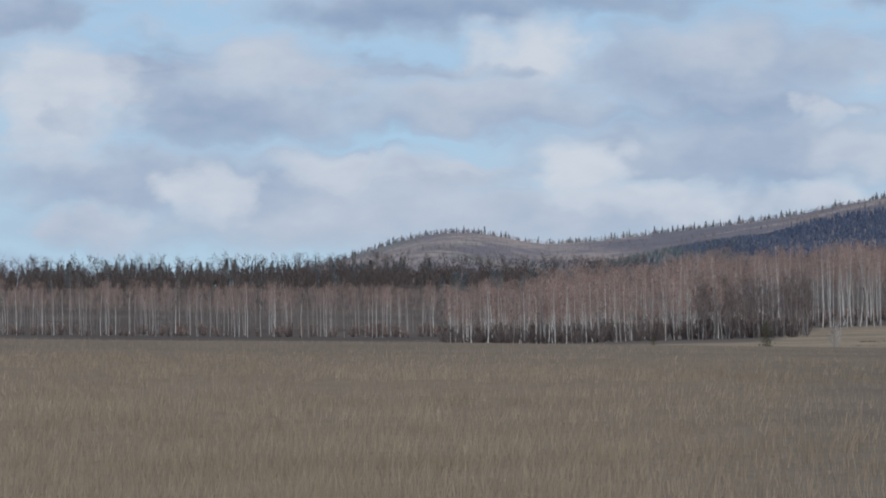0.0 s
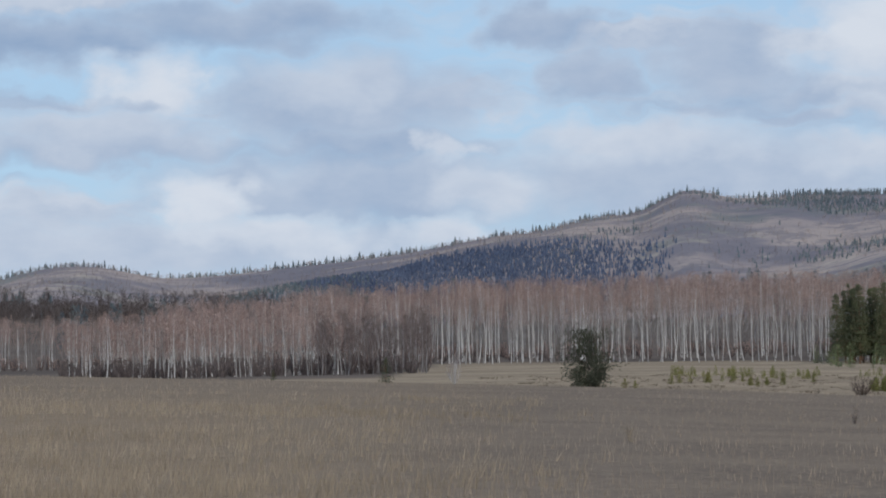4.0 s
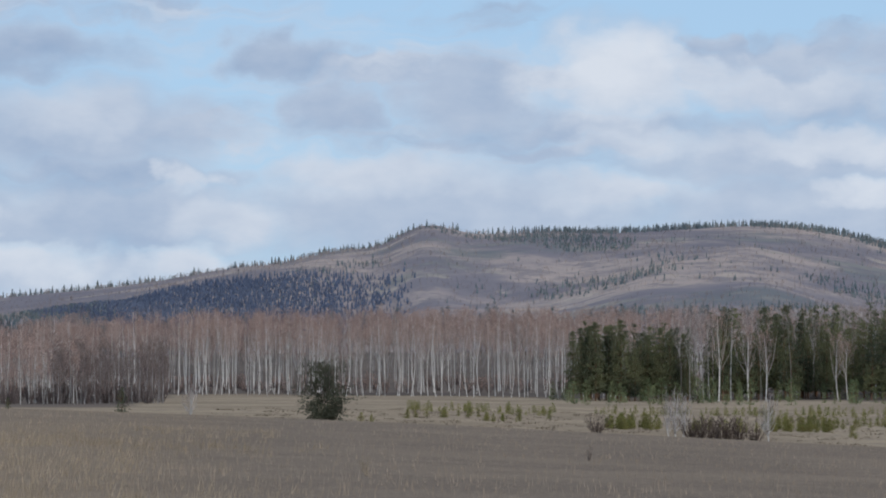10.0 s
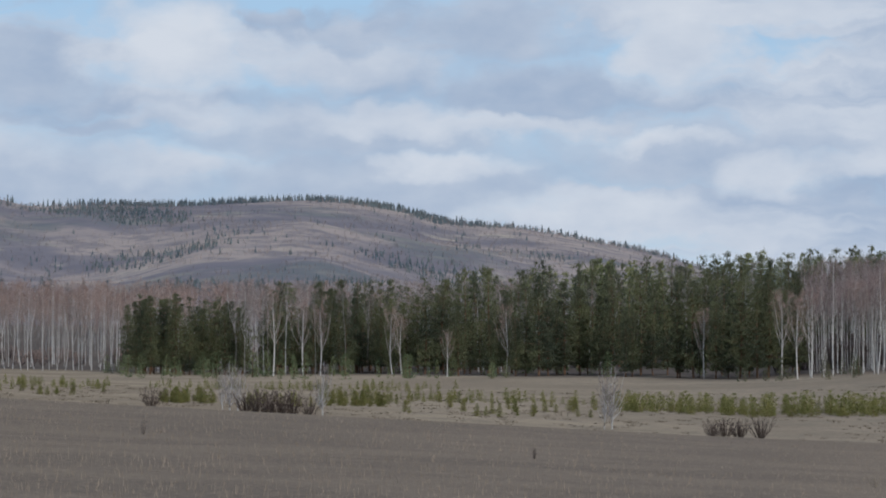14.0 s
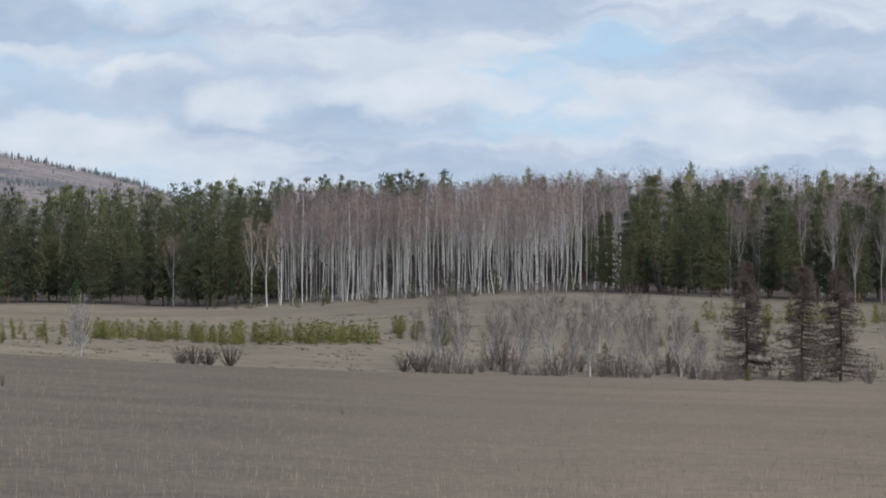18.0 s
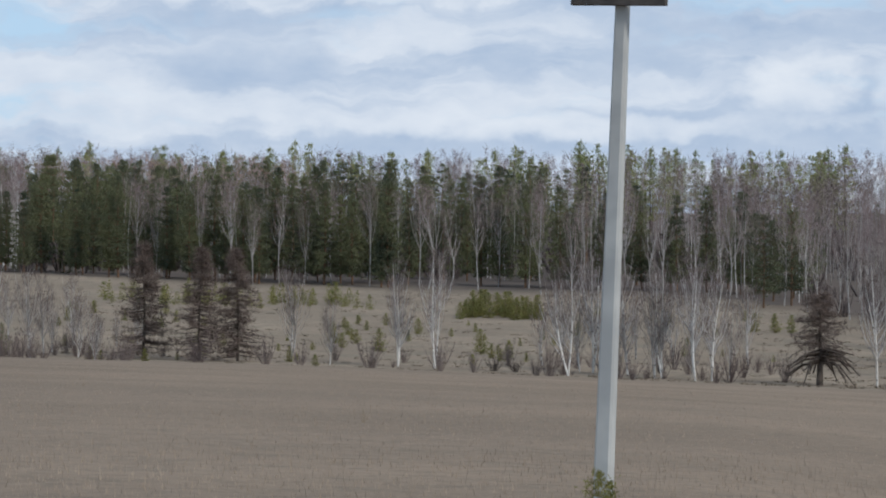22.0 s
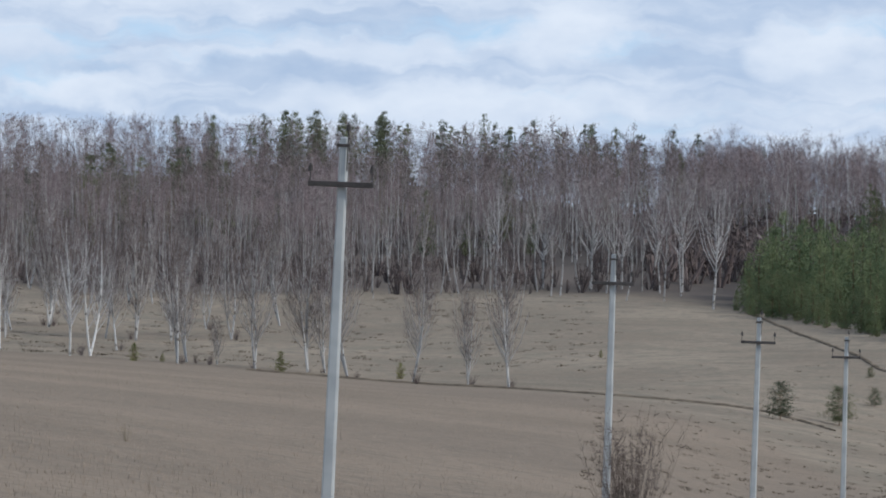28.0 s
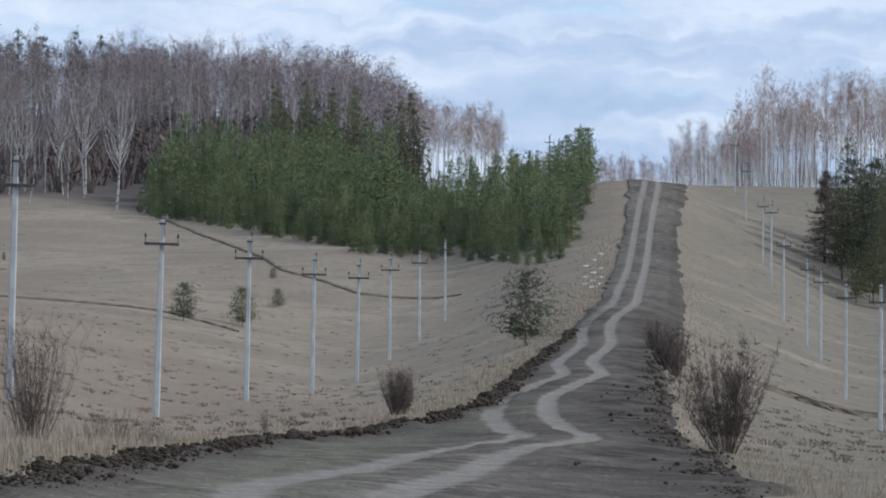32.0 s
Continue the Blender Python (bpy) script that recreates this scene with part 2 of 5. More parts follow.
# ---- the ground, as rings round the viewpoint ----
# compass angle: (distance, elevation angle from the eye) ...
GROUND = {
    -8: ((60, -0.8), (330, 1.70), (500, 1.5), (1250, 1.72), (1800, 2.1), (2250, 2.45), (3000, 1.6), (4200, 1.8)),
    0: ((60, -0.8), (330, 1.49), (500, 1.3), (1250, 1.52), (1800, 2.0), (2250, 2.4), (3000, 1.6), (4200, 2.9)),
    6: ((60, -0.8), (330, 1.29), (450, 1.12), (900, 1.56), (1600, 2.2), (3000, 1.8), (4200, 3.15)),
    9: ((60, -0.9), (320, 1.17), (420, 1.02), (900, 1.56), (1500, 2.2), (2900, 2.0), (4200, 3.75)),
    12.5: ((60, -1.0), (310, 0.98), (420, 0.82), (850, 1.48), (1500, 2.2), (2900, 2.1), (4200, 3.9)),
    16: ((60, -1.1), (310, 0.79), (420, 0.66), (780, 1.45), (1500, 2.1), (2900, 2.1), (4200, 3.5)),
    20: ((60, -1.3), (320, 0.57), (430, 0.45), (740, 1.38), (950, 1.95), (1500, 2.1), (2900, 2.0), (4200, 2.6)),
    25: ((60, -1.6), (380, 0.42), (440, 0.28), (690, 1.6), (950, 2.15), (1500, 2.5), (3000, 2.2), (4200, 2.0)),
    30: ((55, -1.9), (400, 0.30), (440, 0.2), (680, 1.45), (950, 2.2), (1500, 2.5), (3000, 2.2), (4200, 2.0)),
    36: ((53, -2.1), (400, 0.04), (440, 0.0), (635, 1.25), (950, 2.2), (1500, 2.5), (3000, 2.2), (4200, 2.0)),
    40: ((65, -2.3), (400, -0.14), (440, -0.1), (615, 1.0), (950, 2.1), (1400, 2.5), (3000, 2.2), (4200, 2.0)),
    45: ((80, -2.66), (88, -2.52), (370, -0.53), (410, -0.45), (610, 0.87), (900, 2.0), (1400, 2.4), (3000, 2.2), (4200, 2.0)),
    48: ((40, -3.4), (132, -2.15), (350, -0.73), (400, -0.5), (590, 0.85), (850, 2.0), (1400, 2.0), (4200, 1.5)),
    50: ((42, -3.5), (155, -2.45), (250, -1.6), (350, -0.95), (550, 0.55), (800, 1.9), (1300, 1.6), (4200, 1.0)),
    52.5: ((45, -3.5), (100, -2.75), (230, -2.06), (258, -1.95), (370, -1.3), (430, -0.12), (560, 0.7), (750, 1.6), (1100, 1.0), (4200, 0.8)),
    54.1: ((50, -3.5), (100, -2.7), (240, -1.7), (373, -1.12), (440, -0.12), (560, 0.75), (900, 0.9), (4200, 0.7)),
    55.6: ((55, -3.5), (108, -2.5), (207, -1.45), (293, -0.8), (380, -0.35), (440, 0.35), (480, 1.0), (560, 0.95), (1500, 0.75), (4200, 0.6)),
    57: ((55, -3.55), (80, -3.05), (108, -2.55), (140, -2.05), (207, -1.42), (245, -0.9), (293, -0.54), (380, -0.12),
         (430, 0.45), (470, 1.3), (560, 1.0), (1500, 0.75), (4200, 0.6)),
    58.2: ((55, -3.6), (108, -2.8), (207, -1.9), (293, -1.2), (380, -0.5), (480, 0.6), (530, 1.08), (700, 0.95), (4200, 0.6)),
    60: ((55, -3.7), (108, -3.0), (207, -2.5), (295, -1.98), (430, -0.9), (540, 1.0), (700, 1.0), (4200, 0.6)),
    66: ((55, -3.7), (108, -3.0), (207, -2.5), (295, -1.98), (430, -0.9), (540, 1.0), (700, 1.0), (4200, 0.6)),
}
# the hill's outline: compass angle, elevation
SKYLINE = ((-6, 1.99), (-3, 2.29), (-1.3, 2.71), (-0.8, 2.87), (-0.3, 3.01), (0.3, 3.06), (0.8, 3.00), (1.4, 2.84), (2.2, 2.87), (3.5, 3.00), (4.3, 3.08),
           (5.1, 3.18), (6.3, 3.40), (7.0, 3.45), (7.7, 3.64), (8.5, 3.70), (8.85, 3.99), (9.1, 4.08), (9.35, 4.01), (9.7, 3.87), (10.9, 3.91), (11.9, 3.89), (13.1, 3.96),
           (13.7, 3.99), (14.4, 3.95), (15.2, 3.84), (15.8, 3.65), (16.7, 3.61), (17.4, 3.49), (18.7, 3.24), (20.5, 2.69), (23, 2.09), (44, 1.8), (50, 0.9), (54, 0.4), (70, 0.3))
# the near edge of the young plantation
STAND_AZ, STAND_R = (49.6, 50.2, 51.2, 52.6, 54.1, 55.5, 55.8, 56.1, 56.35), (545, 528, 498, 454, 440, 402, 406, 440, 462)
FOOT_AZ = (-12, 4.7, 5.4, 12.5, 16, 20, 25, 36, 38, 40, 42.5, 45, 49, 50.5, 52.6, 54.1, 55.5, 56.1, 57, 61, 70)
FOOT_R = (640, 640, 897, 840, 770, 730, 695, 635, 592, 564, 568, 604, 565, 530, 466, 452, 414, 450, 900, 620, 620)
RADII = np.concatenate([[0.0], np.geomspace(6, 2700, 210), np.linspace(2745, 4800, 46)])
AZ = np.concatenate([np.arange(-12, 70, 0.25), np.arange(70, 348, 6.0)])


def ground_table():
    cols, keys = [], sorted(GROUND)
    for k in keys:
        rr = [8.0] + [r for r, _ in GROUND[k]] + [4800.0]
        zz = [0.2] + [EYE[2] + r * math.tan(radians(e)) for r, e in GROUND[k]]
        zz.append(zz[-1] - 30)
        cols.append(np.interp(RADII[1:], rr, zz))
    cols, keys = np.array(cols), np.array(keys, float)
    z = np.array([[np.interp(a if a < 200 else a - 360, keys, cols[:, j]) for j in range(len(RADII) - 1)] for a in AZ])
    r = RADII[1:]
    side = np.array([a if a < 200 else a - 360 for a in AZ])
    peak = EYE[2] + 4200 * np.tan(np.radians(np.interp(side, [k for k, _ in SKYLINE], [e for _, e in SKYLINE]) + 0.025))
    for i in range(len(AZ)):
        low = np.interp(2700, r, z[i])
        t = np.clip((r - 2700) / 1500, 0, 1)
        rise = low + (peak[i] - low) * (t * t * (3 - 2 * t) * 0.5 + t * 0.5) - np.clip(r - 4200, 0, 600) * 0.25
        z[i] = np.where(r > 2700, rise, z[i])
    folds = np.array([[noise.fractal(Vector((q * math.sin(math.radians(s)) * 0.0034, q * math.cos(math.radians(s)) * 0.0022, 2.0)), 0.8, 2.0, 4) if q > 2600 and abs(s - 8) < 16 else 0.0 for q in r] for s in side])
    z += folds * 26 * np.clip((r - 2650) / 250, 0, 1) * np.clip((3980 - r) / 350, 0, 1)
    for _ in range(3):
        z[:, 1:-1] = (z[:, :-2] + 2 * z[:, 1:-1] + z[:, 2:]) / 4
    for _ in range(6):
        z[:, r < 2700] = ((np.roll(z, 1, 0) + 2 * z + np.roll(z, -1, 0)) / 4)[:, r < 2700]
    for _ in range(1):
        z = (np.roll(z, 1, 0) + 2 * z + np.roll(z, -1, 0)) / 4
    return np.concatenate([np.full((len(AZ), 1), 0.2), z], 1)


GZ = ground_table()
AZW = np.concatenate([AZ, [348.0]])
GZW = np.concatenate([GZ, GZ[:1]], 0)


def polar(az, r):
    a = np.radians(az)
    return r * np.sin(a), r * np.cos(a)


def height(x, y):
    """The ground's height, read off its own mesh."""
    x, y = np.asarray(x, float), np.asarray(y, float)
    r = np.hypot(x, y)
    az = (np.degrees(np.arctan2(x, y)) + 12) % 360 - 12
    i = np.clip(np.searchsorted(AZW, az, side="right") - 1, 0, len(AZW) - 2)
    j = np.clip(np.searchsorted(RADII, r, side="right") - 1, 0, len(RADII) - 2)
    u = (az - AZW[i]) / (AZW[i + 1] - AZW[i])
    v = (r - RADII[j]) / (RADII[j + 1] - RADII[j])
    return ((1 - u) * (1 - v) * GZW[i, j] + u * (1 - v) * GZW[i + 1, j] + (1 - u) * v * GZW[i, j + 1] + u * v * GZW[i + 1, j + 1])


def mesh_from(name, verts, tris, mats, index=None, smooth=False):
    me = bpy.data.meshes.new(name)
    verts, tris = np.asarray(verts, np.float32), np.asarray(tris, np.int32)
    k = tris.shape[1]
    me.vertices.add(len(verts))
    me.vertices.foreach_set("co", verts.ravel())
    me.loops.add(tris.size)
    me.loops.foreach_set("vertex_index", tris.ravel())
    me.polygons.add(len(tris))
    me.polygons.foreach_set("loop_start", np.arange(0, tris.size, k, dtype=np.int32))
    for m in mats:
        me.materials.append(m)
    if index is not None:
        me.polygons.foreach_set("material_index", np.asarray(index, np.int32))
    if smooth:
        me.polygons.foreach_set("use_smooth", np.ones(len(tris), bool))
    me.update(calc_edges=True)
    return me


def ground_material():
    m, n, b = material("dry_meadow", 0.95)
    g = n.add("ShaderNodeNewGeometry").outputs["Position"]
    kind, wood = n.layer("meadow"), n.layer("wood")
    f1, f2, f3 = n.noise(g, 0.035, 5.0, 0.6), n.noise(g, 0.6, 5.0, 0.65), n.noise(g, 4.0, 3.0, 0.6)
    f0 = n.noise(g, 0.007, 4.0, 0.6)
    field = n.mix(n.ramp(f1, 0.35, 0.65), (0.185, 0.138, 0.095), (0.265, 0.20, 0.14))
    field = n.mix(n.math("MULTIPLY", n.ramp(f0, 0.4, 0.62), 0.6), field, (0.18, 0.138, 0.10))
    lawn = n.mix(n.ramp(f1, 0.35, 0.65), (0.205, 0.16, 0.112), (0.295, 0.236, 0.168))
    lawn = n.mix(n.math("MULTIPLY", n.ramp(n.noise(g, 0.05, 6.0, 0.7), 0.5, 0.66), 0.55), lawn, (0.145, 0.122, 0.085))
    # warmer brown field towards the left
    field = n.mix(n.math("MULTIPLY", n.layer("warm_left"), 0.75), field, n.mix(n.ramp(f2, 0.38, 0.62), (0.15, 0.106, 0.06), (0.25, 0.185, 0.11)))
    # warm pale tone puts the sunlight on the left-hand meadow into its colour
    lawn = n.mix(n.math("MULTIPLY", n.layer("warm_left"), 0.6), lawn, n.mix(n.ramp(f1, 0.4, 0.6), (0.235, 0.18, 0.11), (0.37, 0.295, 0.19)))
    lawn = n.mix(n.math("MULTIPLY", n.layer("moss"), n.ramp(n.noise(g, 0.12, 5.0, 0.65), 0.34, 0.56)), lawn, n.mix(n.ramp(f2, 0.4, 0.6), (0.105, 0.095, 0.066), (0.175, 0.158, 0.112)))
    # cloud shade over the field, put into the colour as a darker brown
    brown = n.mix(n.ramp(n.noise(g, 0.09, 5.0, 0.65), 0.38, 0.62), (0.088, 0.068, 0.052), (0.15, 0.116, 0.086))
    field = n.mix(n.math("MULTIPLY", n.layer("cloud_shade"), 0.9), field, brown)
    c = n.mix(kind, field, lawn)
    patch = n.noise(g, 0.14, 6.0, 0.7)
    c = n.mix(n.math("MULTIPLY", n.ramp(patch, 0.47, 0.66), n.math("MULTIPLY_ADD", kind, 0.5, 0.14)), c, (0.125, 0.098, 0.072))
    c = n.mix(n.math("MULTIPLY", n.ramp(f2, 0.49, 0.64), 0.45), c, (0.115, 0.094, 0.07))
    c = n.mix(n.math("MULTIPLY", n.ramp(n.noise(g, 0.28, 5.0, 0.65), 0.5, 0.6), n.math("MULTIPLY", n.math("SUBTRACT", kind, n.layer("warm_left"), clamp=True), 0.5)), c, (0.165, 0.152, 0.108))
    c = n.mix(n.math("MULTIPLY", n.ramp(f3, 0.48, 0.64), 0.42), c, (0.325, 0.262, 0.187))
    c = n.mix(n.math("MULTIPLY", n.ramp(n.noise(g, 1.7, 5.0, 0.7), 0.52, 0.62), 0.4), c, (0.105, 0.083, 0.061))
    # brown leaf litter, darkened further for the shade under the trees
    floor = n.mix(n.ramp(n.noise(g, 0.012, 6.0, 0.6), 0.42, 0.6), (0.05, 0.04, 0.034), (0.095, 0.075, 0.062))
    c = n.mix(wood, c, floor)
    # hill ground: some distance haze is put into its blue-grey tones
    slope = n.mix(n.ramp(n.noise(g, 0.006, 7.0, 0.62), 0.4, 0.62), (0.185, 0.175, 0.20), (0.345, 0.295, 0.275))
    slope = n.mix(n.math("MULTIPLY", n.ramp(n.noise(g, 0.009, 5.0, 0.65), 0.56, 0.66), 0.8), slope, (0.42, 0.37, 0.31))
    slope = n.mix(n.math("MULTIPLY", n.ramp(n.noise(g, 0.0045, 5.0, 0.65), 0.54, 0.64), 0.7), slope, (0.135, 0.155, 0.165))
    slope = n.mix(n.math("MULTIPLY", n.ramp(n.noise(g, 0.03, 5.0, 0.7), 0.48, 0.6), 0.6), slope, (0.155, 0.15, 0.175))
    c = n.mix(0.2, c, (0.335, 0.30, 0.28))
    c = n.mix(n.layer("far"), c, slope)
    n.put(b.inputs["Base Color"], c)
    bump(n, b, n.math("ADD", f2, n.math("MULTIPLY", f3, 0.4)), 0.35, 0.12)
    return m


EDGE_AZ, EDGE_R = (-12, 6, 12, 20, 25, 36, 42, 47, 50, 52, 55, 70), (330, 330, 310, 320, 385, 402, 395, 365, 300, 200, 60, 10)


def build_ground():
    rr, aa = np.meshgrid(RADII, AZ)
    x, y = polar(aa, rr)
    v = np.stack([x, y, GZ], -1).reshape(-1, 3)
    na, nr = len(AZ), len(RADII)
    i, j = np.meshgrid(np.arange(na), np.arange(nr - 1), indexing="ij")
    i2 = (i + 1) % na
    q = np.stack([i * nr + j, i * nr + j + 1, i2 * nr + j + 1, i2 * nr + j], -1).reshape(-1, 4)
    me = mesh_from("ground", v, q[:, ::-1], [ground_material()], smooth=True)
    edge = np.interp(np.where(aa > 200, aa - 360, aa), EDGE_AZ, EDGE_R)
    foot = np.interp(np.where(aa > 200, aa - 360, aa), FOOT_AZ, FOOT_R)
    a = me.attributes.new("meadow", "FLOAT", "POINT")
    a.data.foreach_set("value", np.clip((rr - edge) / 25 + 0.3, 0, 1).ravel().astype(np.float32))
    a = me.attributes.new("warm_left", "FLOAT", "POINT")
    a.data.foreach_set("value", np.clip((24 - np.where(aa > 200, aa - 360, aa)) / 10, 0, 1).ravel().astype(np.float32))
    a = me.attributes.new("moss", "FLOAT", "POINT")
    a.data.foreach_set("value", (np.clip((aa - 57.3) / 0.8, 0, 1) * np.clip((100 - aa) / 20, 0, 1) * 0.95).ravel().astype(np.float32))
    side = np.where(aa > 200, aa - 360, aa)
    # mask of the painted cloud shade: mid field and its far strip
    a = me.attributes.new("cloud_shade", "FLOAT", "POINT")
    a.data.foreach_set("value", np.clip(np.maximum(np.interp(side, (1, 7, 20, 27), (0, 1, 1, 0)), np.interp(rr, (150, 260), (0, 0.7)) * np.interp(side, (20, 28), (1, 0))), 0, 1).ravel().astype(np.float32))
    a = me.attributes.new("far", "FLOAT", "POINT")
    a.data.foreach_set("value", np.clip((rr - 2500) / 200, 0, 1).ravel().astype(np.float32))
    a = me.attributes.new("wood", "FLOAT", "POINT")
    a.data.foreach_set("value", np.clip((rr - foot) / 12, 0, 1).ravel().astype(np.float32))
    return tagged(new("ground", me), "dry brown field and pale meadow rising to wooded hills", "ground", kind="structure")


build_ground()

# ---- trees ----


def tube(path, radii, sides=5):
    """A tapered round limb along a path: vertices and triangles."""
    path = np.asarray(path, float)
    v, t = [], []
    for k, (p, r) in enumerate(zip(path, radii)):
        d = path[min(k + 1, len(path) - 1)] - path[max(k - 1, 0)]
        d /= np.linalg.norm(d) + 1e-9
        s = np.cross(d, (0.31, 0.95, 0.05))
        s /= np.linalg.norm(s) + 1e-9
        u = np.cross(d, s)
        for a in np.arange(sides) * 2 * np.pi / sides:
            v.append(p + r * (s * np.cos(a) + u * np.sin(a)))
    for k in range(len(path) - 1):
        for a in range(sides):
            b = (a + 1) % sides
            i, j = k * sides, (k + 1) * sides
            t += [(i + a, i + b, j + b), (i + a, j + b, j + a)]
    return np.array(v), np.array(t)


class Heap:
    """Gathers triangles by material slot."""

    def __init__(self):
        self.v, self.t, self.m, self.n = [], [], [], 0

    def add(self, v, t, m):
        if len(t):
            self.v.append(np.asarray(v, float)), self.t.append(np.asarray(t) + self.n), self.m.append(np.full(len(t), m))
            self.n += len(v)

    def arrays(self):
        return np.concatenate(self.v), np.concatenate(self.t), np.concatenate(self.m)


def slivers(base, tip, width, rng):
    """One thin triangle for each twig."""
    d = tip - base
    s = np.cross(d, rng.normal(size=d.shape))
    s /= np.linalg.norm(s, axis=1, keepdims=True) + 1e-9
    w = np.asarray(width).reshape(-1, 1)
    v = np.stack([base - s * w, base + s * w, tip], 1).reshape(-1, 3)
    return v, np.arange(len(v)).reshape(-1, 3)


def birch(rng, h, limbs=16, twigs=220, bare=0.4, spread=0.13, trunk=0.011, twig_w=0.02, stems=1, sides=5, solid=99, fork=0.05, rise=(1.2, 2.1)):
    """A leafless birch with rising limbs: slot 0 trunk, 1 limbs, 2 twigs. solid: how many limbs are thick enough to see."""
    out = Heap()
    for s in range(stems):
        lean = rng.normal(size=2) * (0.02 if stems == 1 else 0.065)
        hh = h * (1.0 if s == 0 else rng.uniform(0.75, 0.95))
        bow = rng.normal(size=2) * (0.022 if sides > 4 else 0.012)
        zs = np.linspace(0, 1, 7 if sides > 3 else 4)
        axis = np.stack([hh * (lean[0] * zs + bow[0] * np.sin(zs * 5)), hh * (lean[1] * zs + bow[1] * np.sin(zs * 4)), zs * hh * 0.97], -1)
        out.add(*tube(axis, h * trunk * (1.05 - zs) ** 0.85, sides), 0)
        base, way = [], []
        for k in range(limbs):
            f = bare + (1 - bare) * 0.88 * rng.uniform(0, 1) ** 0.9
            q = (f - bare) / (1 - bare)
            p = np.array([np.interp(f, zs, axis[:, c]) for c in range(3)])
            a = rng.uniform(0, 6.283)
            o = np.array([math.cos(a), math.sin(a), 0.0])
            out_r = hh * spread * (1 - 0.72 * q) * rng.uniform(0.6, 1.15)
            up = min(hh * 1.0 - p[2], out_r * rng.uniform(*rise))
            lead = sides > 4 and k < 2
            if lead:  # a fork that grows up beside the stem
                f = rng.uniform(0.22, 0.5)
                p = np.array([np.interp(f, zs, axis[:, c]) for c in range(3)])
                out_r, up = hh * spread * rng.uniform(0.5, 1.0), (hh * rng.uniform(0.78, 1.0) - p[2])
            mid, end = p + o * out_r * 0.62 + (0, 0, up * 0.42), p + o * out_r + (0, 0, up)
            if k < solid:
                w = h * trunk * (1.1 - f)
                out.add(*(tube([p, mid, end], w * np.array([0.54, 0.38, 0.11]) * (1.15 if lead else 1.0), 3) if sides > 4 else tube([p, end], w * np.array([0.5, 0.12]), 3)), 1)
            for u in (0.35, 0.6, 0.8, 0.92, 1.0):
                base.append(p + (mid - p) * u * 2 if u < 0.5 else mid + (end - mid) * (u * 2 - 1))
                way.append(o * 0.5 + (0, 0, 0.9))
        for u in (0.9, 0.95, 1.0):
            base.append(np.array([np.interp(u, zs, axis[:, c]) for c in range(3)]))
            way.append(np.array([0, 0, 0.9]))
        base, way = np.array(base), np.array(way)
        n = twigs // stems
        i = rng.integers(0, len(base), n)
        b = base[i] + rng.normal(size=(n, 3)) * h * (0.013, 0.013, 0.018)
        t = b + (way[i] * 0.55 + rng.normal(size=(n, 3)) * 0.65) * h * fork * rng.uniform(0.4, 1.3, (n, 1))
        out.add(*slivers(b, t, twig_w * rng.uniform(0.6, 1.4, n), rng), 2)
    return out.arrays()


def tufts(c, size, rng, n, droop):
    """Needle clumps: a few crossed leaf-shaped triangles at each centre."""
    c, droop = np.repeat(c, n, 0), np.repeat(droop, n)
    size = np.repeat(size, n)[:, None]
    d = rng.normal(size=c.shape)
    d[:, 2] = d[:, 2] * 0.6 + droop
    d /= np.linalg.norm(d, axis=1, keepdims=True)
    s = np.cross(d, rng.normal(size=c.shape))
    s /= np.linalg.norm(s, axis=1, keepdims=True)
    v = np.stack([c - d * size * 0.6 - s * size * 0.10, c - d * size * 0.5 + s * size * 0.11, c + d * size * 0.95], 1)
    return v.reshape(-1, 3), np.arange(len(v) * 3).reshape(-1, 3)


